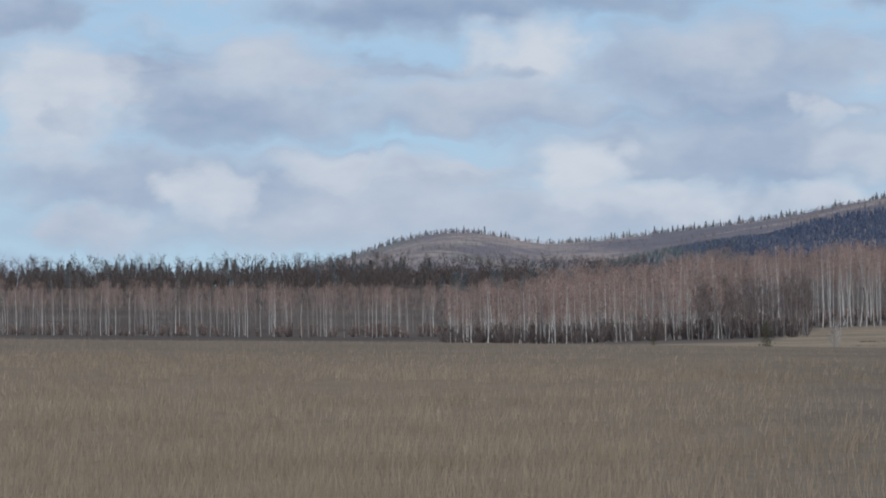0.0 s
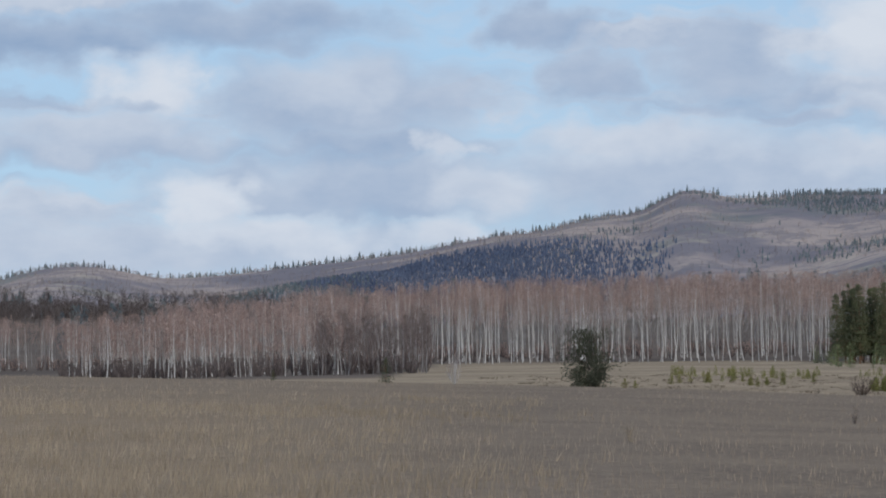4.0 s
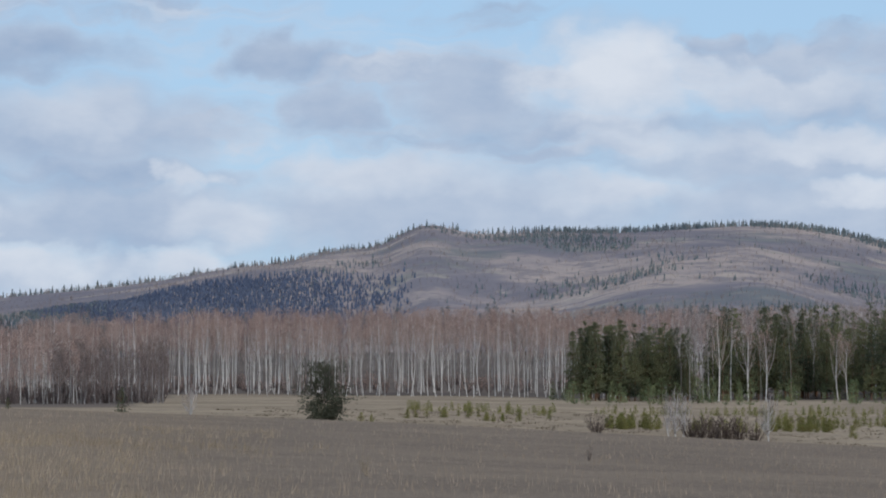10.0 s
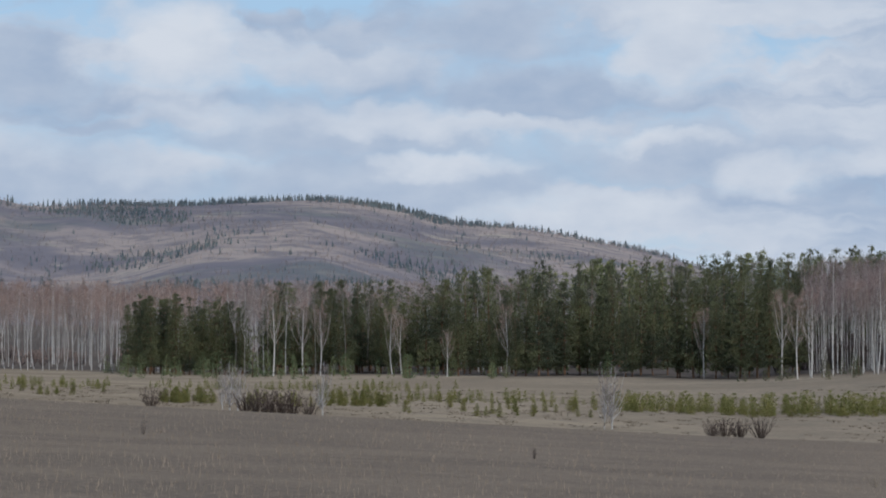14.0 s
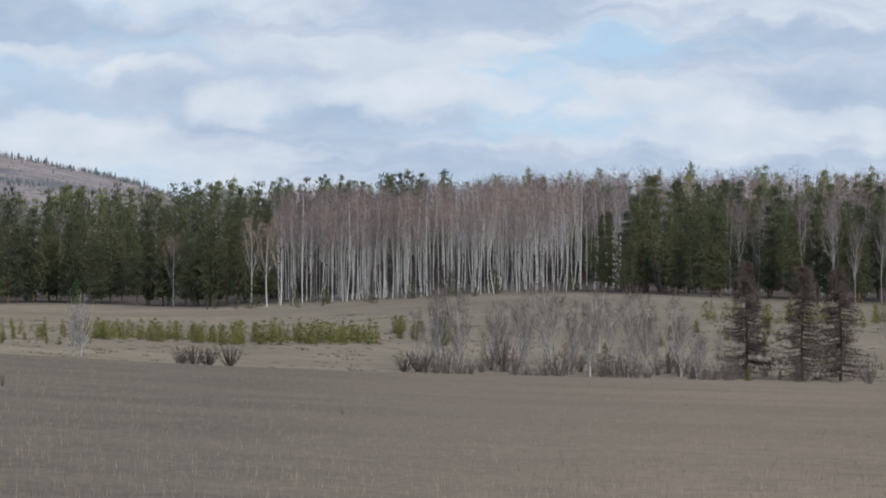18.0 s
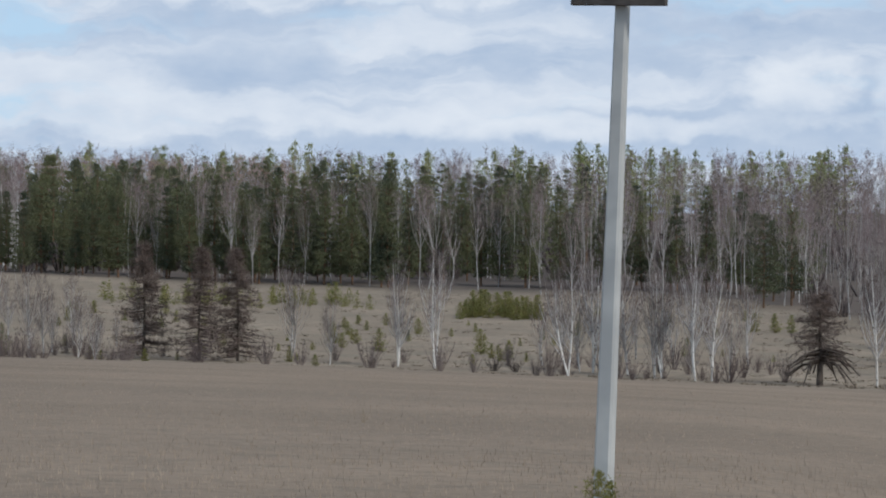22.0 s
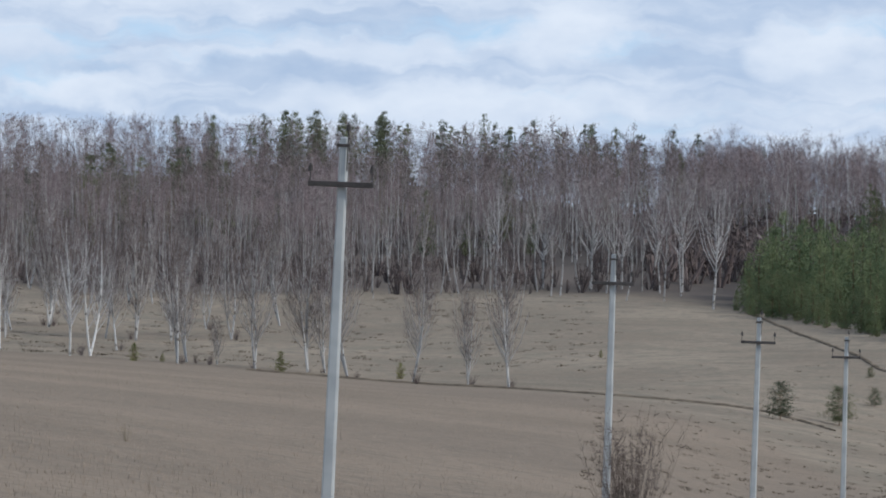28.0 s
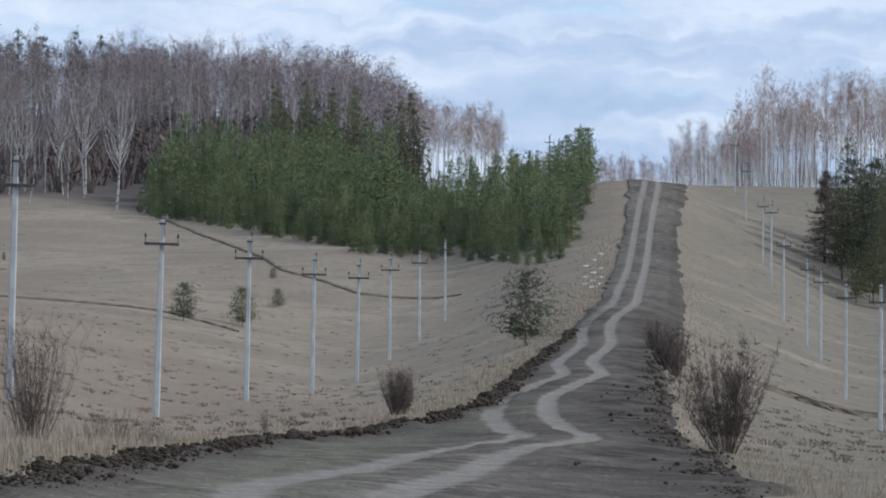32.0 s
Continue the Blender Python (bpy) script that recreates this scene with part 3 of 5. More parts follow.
def pine(rng, h, clumps=150, crown=0.3, width=0.16, size=0.055, tri=3, round_top=0.0, boughs=True):
    """A pine with needle pads towards the ends of its boughs: slot 0 trunk, 1 boughs, 2 needles."""
    out = Heap()
    zs = np.linspace(0, 1, 6)
    bow = rng.normal(size=2) * 0.012
    axis = np.stack([h * bow[0] * np.sin(zs * 4), h * bow[1] * np.sin(zs * 3), zs * h * 0.97], -1)
    out.add(*tube(axis, h * 0.012 * (1.06 - zs), 5), 0)
    cs, sz, up = [], [], []
    whorls = max(7, min(22, clumps // 14))
    lobe, sway = rng.uniform(0, 6.283), rng.uniform(0.1, 0.3)
    for k in range(whorls):
        f = crown + (1 - crown) * (k + rng.uniform(0, 0.8)) / whorls
        q = (f - crown) / (1 - crown)
        cone = (1 - q) ** 0.85 * (0.6 + 0.4 * min(1, q * 4))
        ball = math.sqrt(max(0.03, 1 - (2 * q - 0.9) ** 2 * 0.8))
        reach = h * width * (cone * (1 - round_top) + ball * round_top) + h * 0.012
        a0 = rng.uniform(0, 6.283)
        reach *= rng.uniform(0.7, 1.25)
        for b in range(5):
            a = a0 + b * 1.2566 + rng.normal() * 0.3
            ln = reach * rng.uniform(0.55, 1.15) * (1 + sway * math.sin(a * 2 + lobe + q * 6))
            p = np.array([np.interp(f, zs, axis[:, 0]), np.interp(f, zs, axis[:, 1]), f * h * 0.97])
            e = p + np.array([math.cos(a) * ln, math.sin(a) * ln, ln * (rng.uniform(-0.05, 0.35) + 0.9 * q ** 3)])
            if boughs and ln > h * 0.05:
                out.add(*tube([p, e], [h * 0.003, h * 0.001], 3), 1)
            m = max(1, round(clumps / whorls / 5))
            u = rng.uniform(0.2, 1.0, m)[:, None] ** 0.6
            s = 0.18 * ln + 0.008 * h
            cs.append(p + (e - p) * u + rng.normal(size=(m, 3)) * (s, s, s * 0.55))
            sz.append(np.full(m, h * size * (1.15 - 0.6 * q)) * rng.uniform(0.65, 1.3, m))
            up.append(np.full(m, 0.25 + 1.6 * q ** 3))
    top = axis[-1]
    cs.append(np.array([top, top * (1, 1, 0.975), top * (1, 1, 0.95)]))
    sz.append(np.array([h * size * 0.7] * 3))
    up.append(np.full(3, 2.5))
    v, t = tufts(np.concatenate(cs), np.concatenate(sz), rng, tri, np.concatenate(up))
    out.add(v, t, 2)
    return out.arrays()


def larch(rng, h, limbs=80, twigs=1300, spread=0.24, trunk=0.017, droop=0.1, low=0.06, taper=1.0, hang=0.0):
    """A leafless larch with level, drooping boughs."""
    out = Heap()
    zs = np.linspace(0, 1, 7)
    axis = np.stack([0.01 * h * np.sin(zs * 5), 0.008 * h * np.sin(zs * 4 + 1), zs * h], -1)
    out.add(*tube(axis, h * trunk * (1.04 - zs), 6), 0)
    ends = []
    for k in range(limbs):
        f = low + (0.96 - low) * (k + rng.uniform()) / limbs
        a = rng.uniform(0, 6.283)
        ln = h * spread * (1.06 - f) ** taper * rng.uniform(0.6, 1.15)
        p = np.array([np.interp(f, zs, axis[:, 0]), np.interp(f, zs, axis[:, 1]), f * h])
        o = np.array([math.cos(a), math.sin(a), 0])
        mid, end = p + o * ln * 0.55 - (0, 0, ln * droop * 0.6), p + o * ln + (0, 0, ln * (rng.uniform(-0.1, 0.25) - droop - hang * max(0.0, 0.55 - f)))
        mid[2], end[2] = max(mid[2], 0.15), max(end[2], 0.1)
        out.add(*tube([p, mid, end], h * np.array([0.005, 0.0032, 0.0012]) * (1 + 2 * hang * (f < 0.4)), 3), 1)
        ends += [p + (mid - p) * 0.6, mid, mid + (end - mid) * 0.5, end]
    ends = np.array(ends)
    b = ends[rng.integers(0, len(ends), twigs)]
    t = b + rng.normal(size=(twigs, 3)) * h * 0.035
    out.add(*slivers(b, t, 0.017 * rng.uniform(0.6, 1.4, twigs), rng), 2)
    return out.arrays()


def shrub(rng, h, stems=26, twigs=260, splay=0.45, thick=0.03):
    """A leafless bush: stems from one root that fan out, slot 0 stems, 1 twigs."""
    out = Heap()
    ends = []
    for k in range(stems):
        a = rng.uniform(0, 6.283)
        o = np.array([math.cos(a), math.sin(a), 0]) * rng.uniform(0.1, 1.0) * splay
        hh = h * rng.uniform(0.55, 1.0)
        b0 = o * h * 0.15
        p = [b0, b0 + (o * 0.5 + (0, 0, 0.5)) * hh, b0 + (o * 0.85 + (0, 0, 1.0)) * hh]
        out.add(*tube(p, thick * np.array([1.1, 0.8, 0.3]), 3), 0)
        ends += [p[0] + (p[1] - p[0]) * u for u in (0.5, 0.8)] + [p[1] + (p[2] - p[1]) * u for u in (0, 0.35, 0.7, 0.95)]
    ends = np.array(ends)
    b = ends[rng.integers(0, len(ends), twigs)]
    t = b + rng.normal(size=(twigs, 3)) * h * 0.055 + (0, 0, h * 0.07)
    out.add(*slivers(b, t, thick * rng.uniform(0.6, 1.4, twigs), rng), 1)
    return out.arrays()


def scatter(name, kinds, pts, heights, mats, label, category, rng):
    """Many trees of a wood in one mesh. kinds: arrays of trees one metre per metre of height h0."""
    hv, ht, hm, n = [], [], [], 0
    for (x, y), h in zip(pts, heights):
        (v, t, m), h0 = kinds[rng.integers(len(kinds))]
        a, s = rng.uniform(0, 6.283), h / h0
        c, d = math.cos(a) * s, math.sin(a) * s
        w = np.empty_like(v)
        k = rng.uniform(0.8, 1.25)
        c, d = c * k, d * k
        w[:, 0], w[:, 1], w[:, 2] = v[:, 0] * c - v[:, 1] * d + x, v[:, 0] * d + v[:, 1] * c + y, v[:, 2] * s + float(height(x, y)) - 0.1
        hv.append(w), ht.append(t + n), hm.append(m)
        n += len(w)
    me = mesh_from(name, np.concatenate(hv), np.concatenate(ht), mats, np.concatenate(hm))
    return tagged(new(name, me), label, category, kind="stuff")


def strip(rng, az0, az1, r0, r1, n):
    """Points spread over a part of a ring."""
    az, r = rng.uniform(az0, az1, n), rng.uniform(r0, r1, n)
    x, y = polar(az, r)
    return np.stack([x, y], -1)


def tiny(rng, n=16):
    """A far leafless tree, eight metres high: a haze of twigs on a stem."""
    out = Heap()
    out.add(*tube([(0, 0, 0), (0, 0, 6)], [0.16, 0.05], 3), 0)
    b = np.stack([rng.normal(size=n) * 0.8, rng.normal(size=n) * 0.8, rng.uniform(1.5, 6.5, n)], -1)
    out.add(*slivers(b, b + rng.normal(size=(n, 3)) * (0.6, 0.6, 0.3) + (0, 0, 1.6), np.full(n, 0.22), rng), 2)
    return out.arrays()


def fir_tiny(rng):
    """A far conifer, eight metres high, in three uneven tiers."""
    out = Heap()
    for z0, z1, r in ((0.3, 4.5, 1.5), (2.6, 6.4, 1.1), (5.0, 8.0, 0.7)):
        v, t = tube([(0, 0, z0), (rng.normal() * 0.1, 0, z1)], [r * rng.uniform(0.8, 1.2), 0.05], 5)
        out.add(v + rng.normal(size=v.shape) * 0.16, t, 2)
    return out.arrays()


BIRCH = [BARK_BIRCH, LIMB_BIRCH, TWIG_BIRCH]
GREYB = [BARK_SLOPE, LIMB_PALE, TWIG_GREY]
SLOPEB = [BARK_SLOPE, LIMB_BIRCH, TWIG_ROSE]
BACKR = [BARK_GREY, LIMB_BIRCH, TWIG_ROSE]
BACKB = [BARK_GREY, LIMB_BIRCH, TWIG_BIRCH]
PINE = [BARK_PINE, BARK_PINE, NEEDLE]
DARK = [BARK_DARK, TWIG_DARK, TWIG_DARK]
birches = [(birch(np.random.default_rng(100 + k), 19.0, 20, 380, 0.36, 0.12, 0.0047, 0.019, sides=4, solid=8, fork=0.04, rise=(1.8, 3.2)), 19.0) for k in range(12)]
thickets = [(birch(np.random.default_rng(110 + k), 13.0, 20, 400, 0.2, 0.15, 0.0085, 0.032, sides=4, solid=9, fork=0.048, rise=(1.6, 2.8)), 13.0) for k in range(6)]
birches_far = [(birch(np.random.default_rng(120 + k), 18.0, 16, 230, 0.3, 0.13, 0.0055, 0.038, sides=3, solid=1, fork=0.04, rise=(1.5, 2.8)), 18.0) for k in range(10)]
birches_dim = [(birch(np.random.default_rng(130 + k), 18.0, 14, 120, 0.12, 0.16, 0.007, 0.09, sides=3, solid=0, fork=0.055), 18.0) for k in range(6)]
pines = [(pine(np.random.default_rng(140 + k), 20.0, 460, 0.14, 0.165, 0.034, 4, 0.2, boughs=False), 20.0) for k in range(10)]
pines_far = [(pine(np.random.default_rng(160 + k), 18.0, 250, 0.18, 0.15, 0.05, 3, 0.25, boughs=False), 18.0) for k in range(6)]
pines_low = [(pine(np.random.default_rng(190 + k), 4.0, 150, 0.03, 0.3, 0.075, 3, 0.2, boughs=False), 4.0) for k in range(6)]
pines_young = [(pine(np.random.default_rng(180 + k), 6.0, 440, 0.05, 0.25, 0.045, 4, 0.2, boughs=False), 6.0) for k in range(8)]
pines_tiny = [(fir_tiny(np.random.default_rng(200 + k)), 8.0) for k in range(6)]
bare_tiny = [(tiny(np.random.default_rng(210 + k)), 8.0) for k in range(6)]
brush = [(shrub(np.random.default_rng(220 + k), 3.0, 7, 70, 0.6, 0.09), 3.0) for k in range(5)]


def woods():
    g = np.random.default_rng(11)

    def u(a, b, n):
        return g.uniform(a, b, n)

    def wood(name, kinds, az0, az1, r0, r1, n, h0, h1, mats, label):
        scatter(name, kinds, strip(g, az0, az1, r0, r1, n), u(h0, h1, n), mats, label, "wood", g)

    # the far left
    wood("birch_wood", birches, -9, 4.2, 1240, 1300, 260, 14, 18, BIRCH, "leafless sunlit birch wood behind the field")
    wood("birch_wood", birches_far, -9, 5.5, 1300, 1450, 420, 13, 17, BACKB, "reddish birch crowns behind the front trunks")
    # shade over the far rise is put into the wood's dark tone
    wood("dark_wood", birches_dim, -9, 7, 1700, 2330, 1100, 15, 20, DARK, "dark leafless wood on the far rise")
    wood("dark_wood", birches_dim, -9, 4, 2080, 2330, 600, 9, 13, DARK, "dark low wood along the far rise")
    wood("forest_brush", brush, -9, 3.5, 2100, 2300, 800, 7, 11, [TWIG_DARK, TWIG_DARK], "dark brush on the far rise")
    wood("spruce_belt", pines_tiny, -9, 0, 2150, 2330, 260, 9, 15, [BARK_DARK, BARK_DARK, NEEDLE_HAZED], "dark conifers along the far skyline")
    wood("spruce_belt", pines_far, 0, 14, 1420, 1600, 110, 13, 19, [BARK_DARK, BARK_DARK, NEEDLE_HAZED], "dark conifers above the birch crowns")
    wood("dark_wood", birches_dim, 4, 17, 1400, 1700, 650, 11, 15, DARK, "dark leafless wood behind the birches")
    # the long birch wood
    wood("birch_wood", birches, 3.2, 14.5, 900, 960, 330, 16, 20, BIRCH, "pale leafless birch wood with white trunks")
    wood("birch_wood", birches_far, 1.5, 17, 960, 1330, 950, 15, 19, BACKB, "reddish leafless birch crowns behind the front trunks")
    wood("birch_thicket", thickets, 0.1, 4.3, 720, 800, 150, 9.5, 13, [BARK_BIRCH, LIMB_BIRCH, TWIG_BIRCH], "low pinkish birch thicket at the field's edge")
    wood("birch_thicket", thickets, 3.7, 5.3, 715, 780, 70, 9.0, 12.5, [BARK_GREY, TWIG_MID, TWIG_MID], "low dark birch thicket at the field's edge")
    # pines above the meadow
    wood("pine_wood", pines, 11.2, 12.9, 820, 870, 26, 12, 17, PINE, "clump of dark pines before the birches")
    wood("pine_wood", pines, 13.2, 16.5, 815, 900, 85, 13, 20, PINE, "dark pines among birches")
    wood("birch_wood", birches, 12.6, 17, 800, 900, 90, 16, 20, GREYB, "grey birches among dark pines")
    wood("birch_wood", birches, 16, 23, 780, 900, 60, 16, 21, GREYB, "grey birches among the pines")
    wood("pine_wood", pines, 16, 23.5, 790, 900, 200, 17, 23, PINE, "dark green pine wood above the meadow")
    wood("pine_undergrowth", pines_low, 10.9, 23, 745, 835, 170, 2.0, 5.5, [BARK_PINE, BARK_PINE, NEEDLE_YOUNG], "young pines at the foot of the wood")
    wood("pine_undergrowth", pines_low, 20, 34, 695, 720, 110, 1.5, 4.5, [BARK_PINE, BARK_PINE, NEEDLE], "low dark pines at the foot of the wood")
    # the birch stand
    wood("birch_wood", birches, 21.0, 26, 712, 800, 380, 16, 21, [BARK_BIRCH, LIMB_BIRCH, TWIG_ROSE], "birch stand with slim white trunks")
    wood("birch_wood", birches_far, 21, 30, 800, 1000, 330, 16, 20, BACKB, "reddish birch crowns on the rise")
    # brush coloured dark to stand for the shade between the trunks
    wood("forest_brush", brush, 20.6, 26.5, 750, 850, 420, 3.5, 7, [TWIG_DARK, TWIG_MID], "leafless brush under the birch stand, dark with painted shade")
    # mixed wood
    wood("pine_wood", pines, 25.4, 29, 720, 830, 80, 15, 20, PINE, "pine wood mixed with birches")
    wood("pine_wood", pines, 29, 34.5, 705, 850, 75, 14, 20, PINE, "pines mixed with bare birches")
    wood("birch_wood", birches, 27.5, 37, 690, 820, 200, 15, 19, SLOPEB, "mixed leafless birch wood")
    wood("birch_wood", birches_far, 24, 53, 850, 1450, 1150, 16.5, 21.5, BACKR, "leafless birch wood climbing the slope")
    wood("pine_wood", pines_far, 17, 38, 850, 1300, 190, 17, 23, [BARK_DARK, BARK_DARK, NEEDLE_SUN], "scattered pines along the skyline, sunlight put into their colour")
    wood("pine_wood", pines_far, 41.5, 51, 1000, 1250, 60, 19, 24, [BARK_DARK, BARK_DARK, NEEDLE], "few pines above the birches")
    wood("pine_wood", pines_far, 40.3, 42.4, 700, 745, 16, 15, 19, PINE, "clump of pines on the slope")
    wood("pine_wood", pines_far, 43.1, 44.7, 1000, 1100, 16, 19, 24, [BARK_DARK, BARK_DARK, NEEDLE], "clump of pines near the skyline")
    # the slope above the valley
    wood("birch_wood", birches, 36, 53, 625, 760, 400, 15, 19, SLOPEB, "grey birch wood on the slope")
    # trunk and twig colours here are darkened to stand for shade
    wood("birch_wood", birches_far, 36, 53.6, 680, 880, 900, 14, 18, [BARK_GREY, TWIG_MID, TWIG_MID], "birch trunks deep in the wood, shade put into their colour")
    wood("birch_wood", birches, 38.2, 44.5, 572, 650, 110, 12, 17, SLOPEB, "grey birches at the lower edge of the slope wood")
    wood("forest_brush", brush, 37.5, 49, 585, 700, 420, 1.5, 4.5, [TWIG_DARK, TWIG_MID], "dark leafless brush at the lower edge of the wood")
    # undergrowth, its dark twigs painting the unlit inside of the wood
    wood("forest_brush", brush, 26, 50, 700, 840, 700, 2.5, 6, [TWIG_DARK, TWIG_DARK], "leafless brush under the birches, dark with painted shade")
    wood("forest_brush", brush, 48.5, 53.6, 600, 760, 420, 4, 9, [TWIG_MID, TWIG_MID], "dark leafless brush behind the plantation")
    wood("pine_wood", pines, 51.6, 53.7, 585, 640, 22, 11, 17, PINE, "dark pines behind the plantation")
    wood("birch_wood", birches, 49.5, 53.5, 620, 740, 120, 18, 21.5, SLOPEB, "grey birches above the plantation")
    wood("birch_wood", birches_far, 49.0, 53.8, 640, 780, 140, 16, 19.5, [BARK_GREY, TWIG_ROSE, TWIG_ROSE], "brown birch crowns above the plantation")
    wood("forest_pines", pines_far, 36, 50, 660, 850, 60, 9, 15, [BARK_DARK, BARK_DARK, NEEDLE], "dark pines deep in the birch wood")
    wood("forest_brush", brush, -9, 4, 1240, 1300, 260, 2, 5, [TWIG_DARK, TWIG_BIRCH], "leafless brush among the birches")
    wood("forest_brush", brush, 0, 5.3, 715, 800, 260, 2, 4.5, [TWIG_DARK, TWIG_MID], "leafless brush in the thicket")
    wood("forest_brush", brush, 3, 15, 905, 990, 420, 2, 4, [TWIG_DARK, TWIG_BIRCH], "leafless brush at the wood's edge")
    # the young plantation
    young = [BARK_PINE, BARK_PINE, NEEDLE_YOUNG]

    def rows(az0, az1, d0, d1, n, h0, h1, label):
        az = g.uniform(az0, az1, n)
        x, y = polar(az, np.interp(az, STAND_AZ, STAND_R) + g.uniform(d0, d1, n))
        scatter("pine_plantation", pines_young, np.stack([x, y], -1), u(h0, h1, n), young, label, "wood", g)

    rows(49.75, 56.0, 14, 45, 105, 3.5, 8.0, "dense young green pine plantation")
    rows(50.0, 53.35, 35, 85, 90, 6.0, 13.5, "taller pines behind the plantation")
    rows(53.5, 56.25, 40, 80, 85, 4.5, 8.0, "young pines towards the crest")
    # beyond the crest
    wood("birch_wood", birches, 53.3, 54.9, 690, 800, 130, 13, 17.5, BIRCH, "sunlit birches behind the plantation")
    wood("birch_wood", birches, 58.6, 66, 640, 720, 300, 14, 20, BIRCH, "sunlit birch wood beyond the crest")
    wood("birch_wood", birches_far, 58.3, 66, 700, 900, 330, 14, 19, BACKB, "reddish birch crowns beyond the crest")
    wood("birch_wood", birches, 57.4, 58.8, 830, 1050, 140, 11, 17, BIRCH, "sunlit birches above the crest")
    wood("birch_wood", birches_far, 55.0, 59.5, 1300, 1700, 420, 13, 19, BACKB, "far birches beyond the road crest")
    wood("pine_wood", pines, 59.9, 61.5, 440, 480, 14, 9, 14, PINE, "dark pines beyond the right-hand field")
    # the hill's own trees: along the crest, in groups below it, a dense belt low on the left, the foot
    def tiny_wood(name, kinds, n, az0, az1, r0, r1, share, h0, h1, mats, label):
        az, r = g.uniform(az0, az1, n), g.uniform(r0, r1, n)
        x, y = polar(az, r)
        f = np.array([noise.noise(Vector((a * 0.006, b * 0.004, 3.0))) for a, b in zip(x, y)])
        f2 = np.array([noise.noise(Vector((a * 0.016, b * 0.012, 9.0))) for a, b in zip(x, y)])
        ok = g.uniform(size=n) < share(az, r, f + 0.5 * f2)
        p = np.stack([x, y], -1)[ok]
        scatter(name, kinds, p, u(h0, h1, len(p)), mats, label, "wood", g)

    def step(v, a, b):
        return np.clip((v - a) / (b - a), 0, 1)

    def crest(az, r, f):
        amp = np.interp(az, (-2, 0, 1.5, 4, 5.5, 7, 8.2, 8.7, 9.3, 9.8, 10.6, 11, 13, 15, 15.6, 16.2, 19), (0.35, 0.4, 0.2, 0.5, 0.3, 0.5, 0.8, 1, 1, 0.4, 0.6, 1, 0.8, 1, 0.8, 0.35, 0.35))
        near = np.exp(-((4215 - r) / np.interp(az, (8, 8.8, 9.5, 10.5, 15.5, 16.5), (80, 150, 80, 110, 140, 80))) ** 2)
        return amp * near * step(f, -0.6, 0.0)

    def groups(az, r, f):
        return np.interp(az, (4, 9.5, 11, 16.2, 17.5), (0.4, 0.4, 1, 1, 0.4)) * (step(f, 0.24, 0.36) * step(r, 3400, 3800) * 0.9 + 0.015)

    def belt(az, r, f):
        low = step(az, 3.3, 4.2) * step(9.0 - az, 0, 2.4)
        return low * step(r, 3240, 3320) * step(3640 - 20 * np.abs(az - 6.5) - r, 0, 60) * step(f, -0.6, -0.3)

    def foot_belt(az, r, f):
        left = step(az, 0.6, 1.4) * step(4.8 - az, 0, 0.8) * step(f, -0.3, 0.0)
        right = step(az, 8, 9.5) * step(3480 - r, 0, 150) * step(f, 0.12, 0.26) * 0.8
        return np.maximum(left, right)

    # needle tones below carry painted haze, the belt's also a cloud's shade
    dark = [BARK_DARK, BARK_DARK, NEEDLE_HAZED]
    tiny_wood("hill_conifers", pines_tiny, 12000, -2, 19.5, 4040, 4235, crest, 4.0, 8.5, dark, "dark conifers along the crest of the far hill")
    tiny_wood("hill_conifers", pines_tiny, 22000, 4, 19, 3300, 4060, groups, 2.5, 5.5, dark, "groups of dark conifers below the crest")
    tiny_wood("hill_conifers", pines_tiny, 15000, 3.0, 9.0, 3200, 3640, belt, 3.5, 6, [BARK_DARK, BARK_DARK, NEEDLE_CLOUDED], "dense conifer belt low on the far hill, cloud shade and haze in its colour")
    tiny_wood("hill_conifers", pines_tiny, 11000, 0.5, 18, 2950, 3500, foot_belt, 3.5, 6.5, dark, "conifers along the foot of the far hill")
    tiny_wood("hill_wood", bare_tiny, 17000, -3, 20, 2950, 4140, lambda az, r, f: step(4130 - r, 0, 30) * step(f, -0.45, -0.1) * 0.9, 3.0, 5.5, [WOOD_HAZED, WOOD_HAZED, WOOD_HAZED], "leafless wood on the far hill, some haze in its grey colour")


woods()

# ---- poles ----


def part(name, bm_or_mesh, mat, parent, label=""):
    me = bm_or_mesh
    if isinstance(me, bmesh.types.BMesh):
        me = bpy.data.meshes.new(name)
        bm_or_mesh.to_mesh(me)
        bm_or_mesh.free()
    if mat is not None:
        me.materials.clear()
        me.materials.append(mat)
    ob = new(name, me)
    ob.parent = parent
    if label:
        ob["label"] = label
    return ob


def box(bm, lo, hi, bevel=0.0, taper=1.0):
    c = [(x, y, z) for z in (0, 1) for y in (0, 1) for x in (0, 1)]
    mid = [(lo[k] + hi[k]) / 2 for k in (0, 1)]
    vs = []
    for p in c:
        q = [hi[k] if p[k] else lo[k] for k in range(3)]
        if p[2]:
            q[0], q[1] = mid[0] + (q[0] - mid[0]) * taper, mid[1] + (q[1] - mid[1]) * taper
        vs.append(bm.verts.new(q))
    fs = [bm.faces.new([vs[i] for i in f]) for f in ((0, 2, 3, 1), (4, 5, 7, 6), (0, 1, 5, 4), (2, 6, 7, 3), (0, 4, 6, 2), (1, 3, 7, 5))]
    if bevel:
        bmesh.ops.bevel(bm, geom=list({e for f in fs for e in f.edges}), offset=bevel, segments=1, affect="EDGES")
    return bm


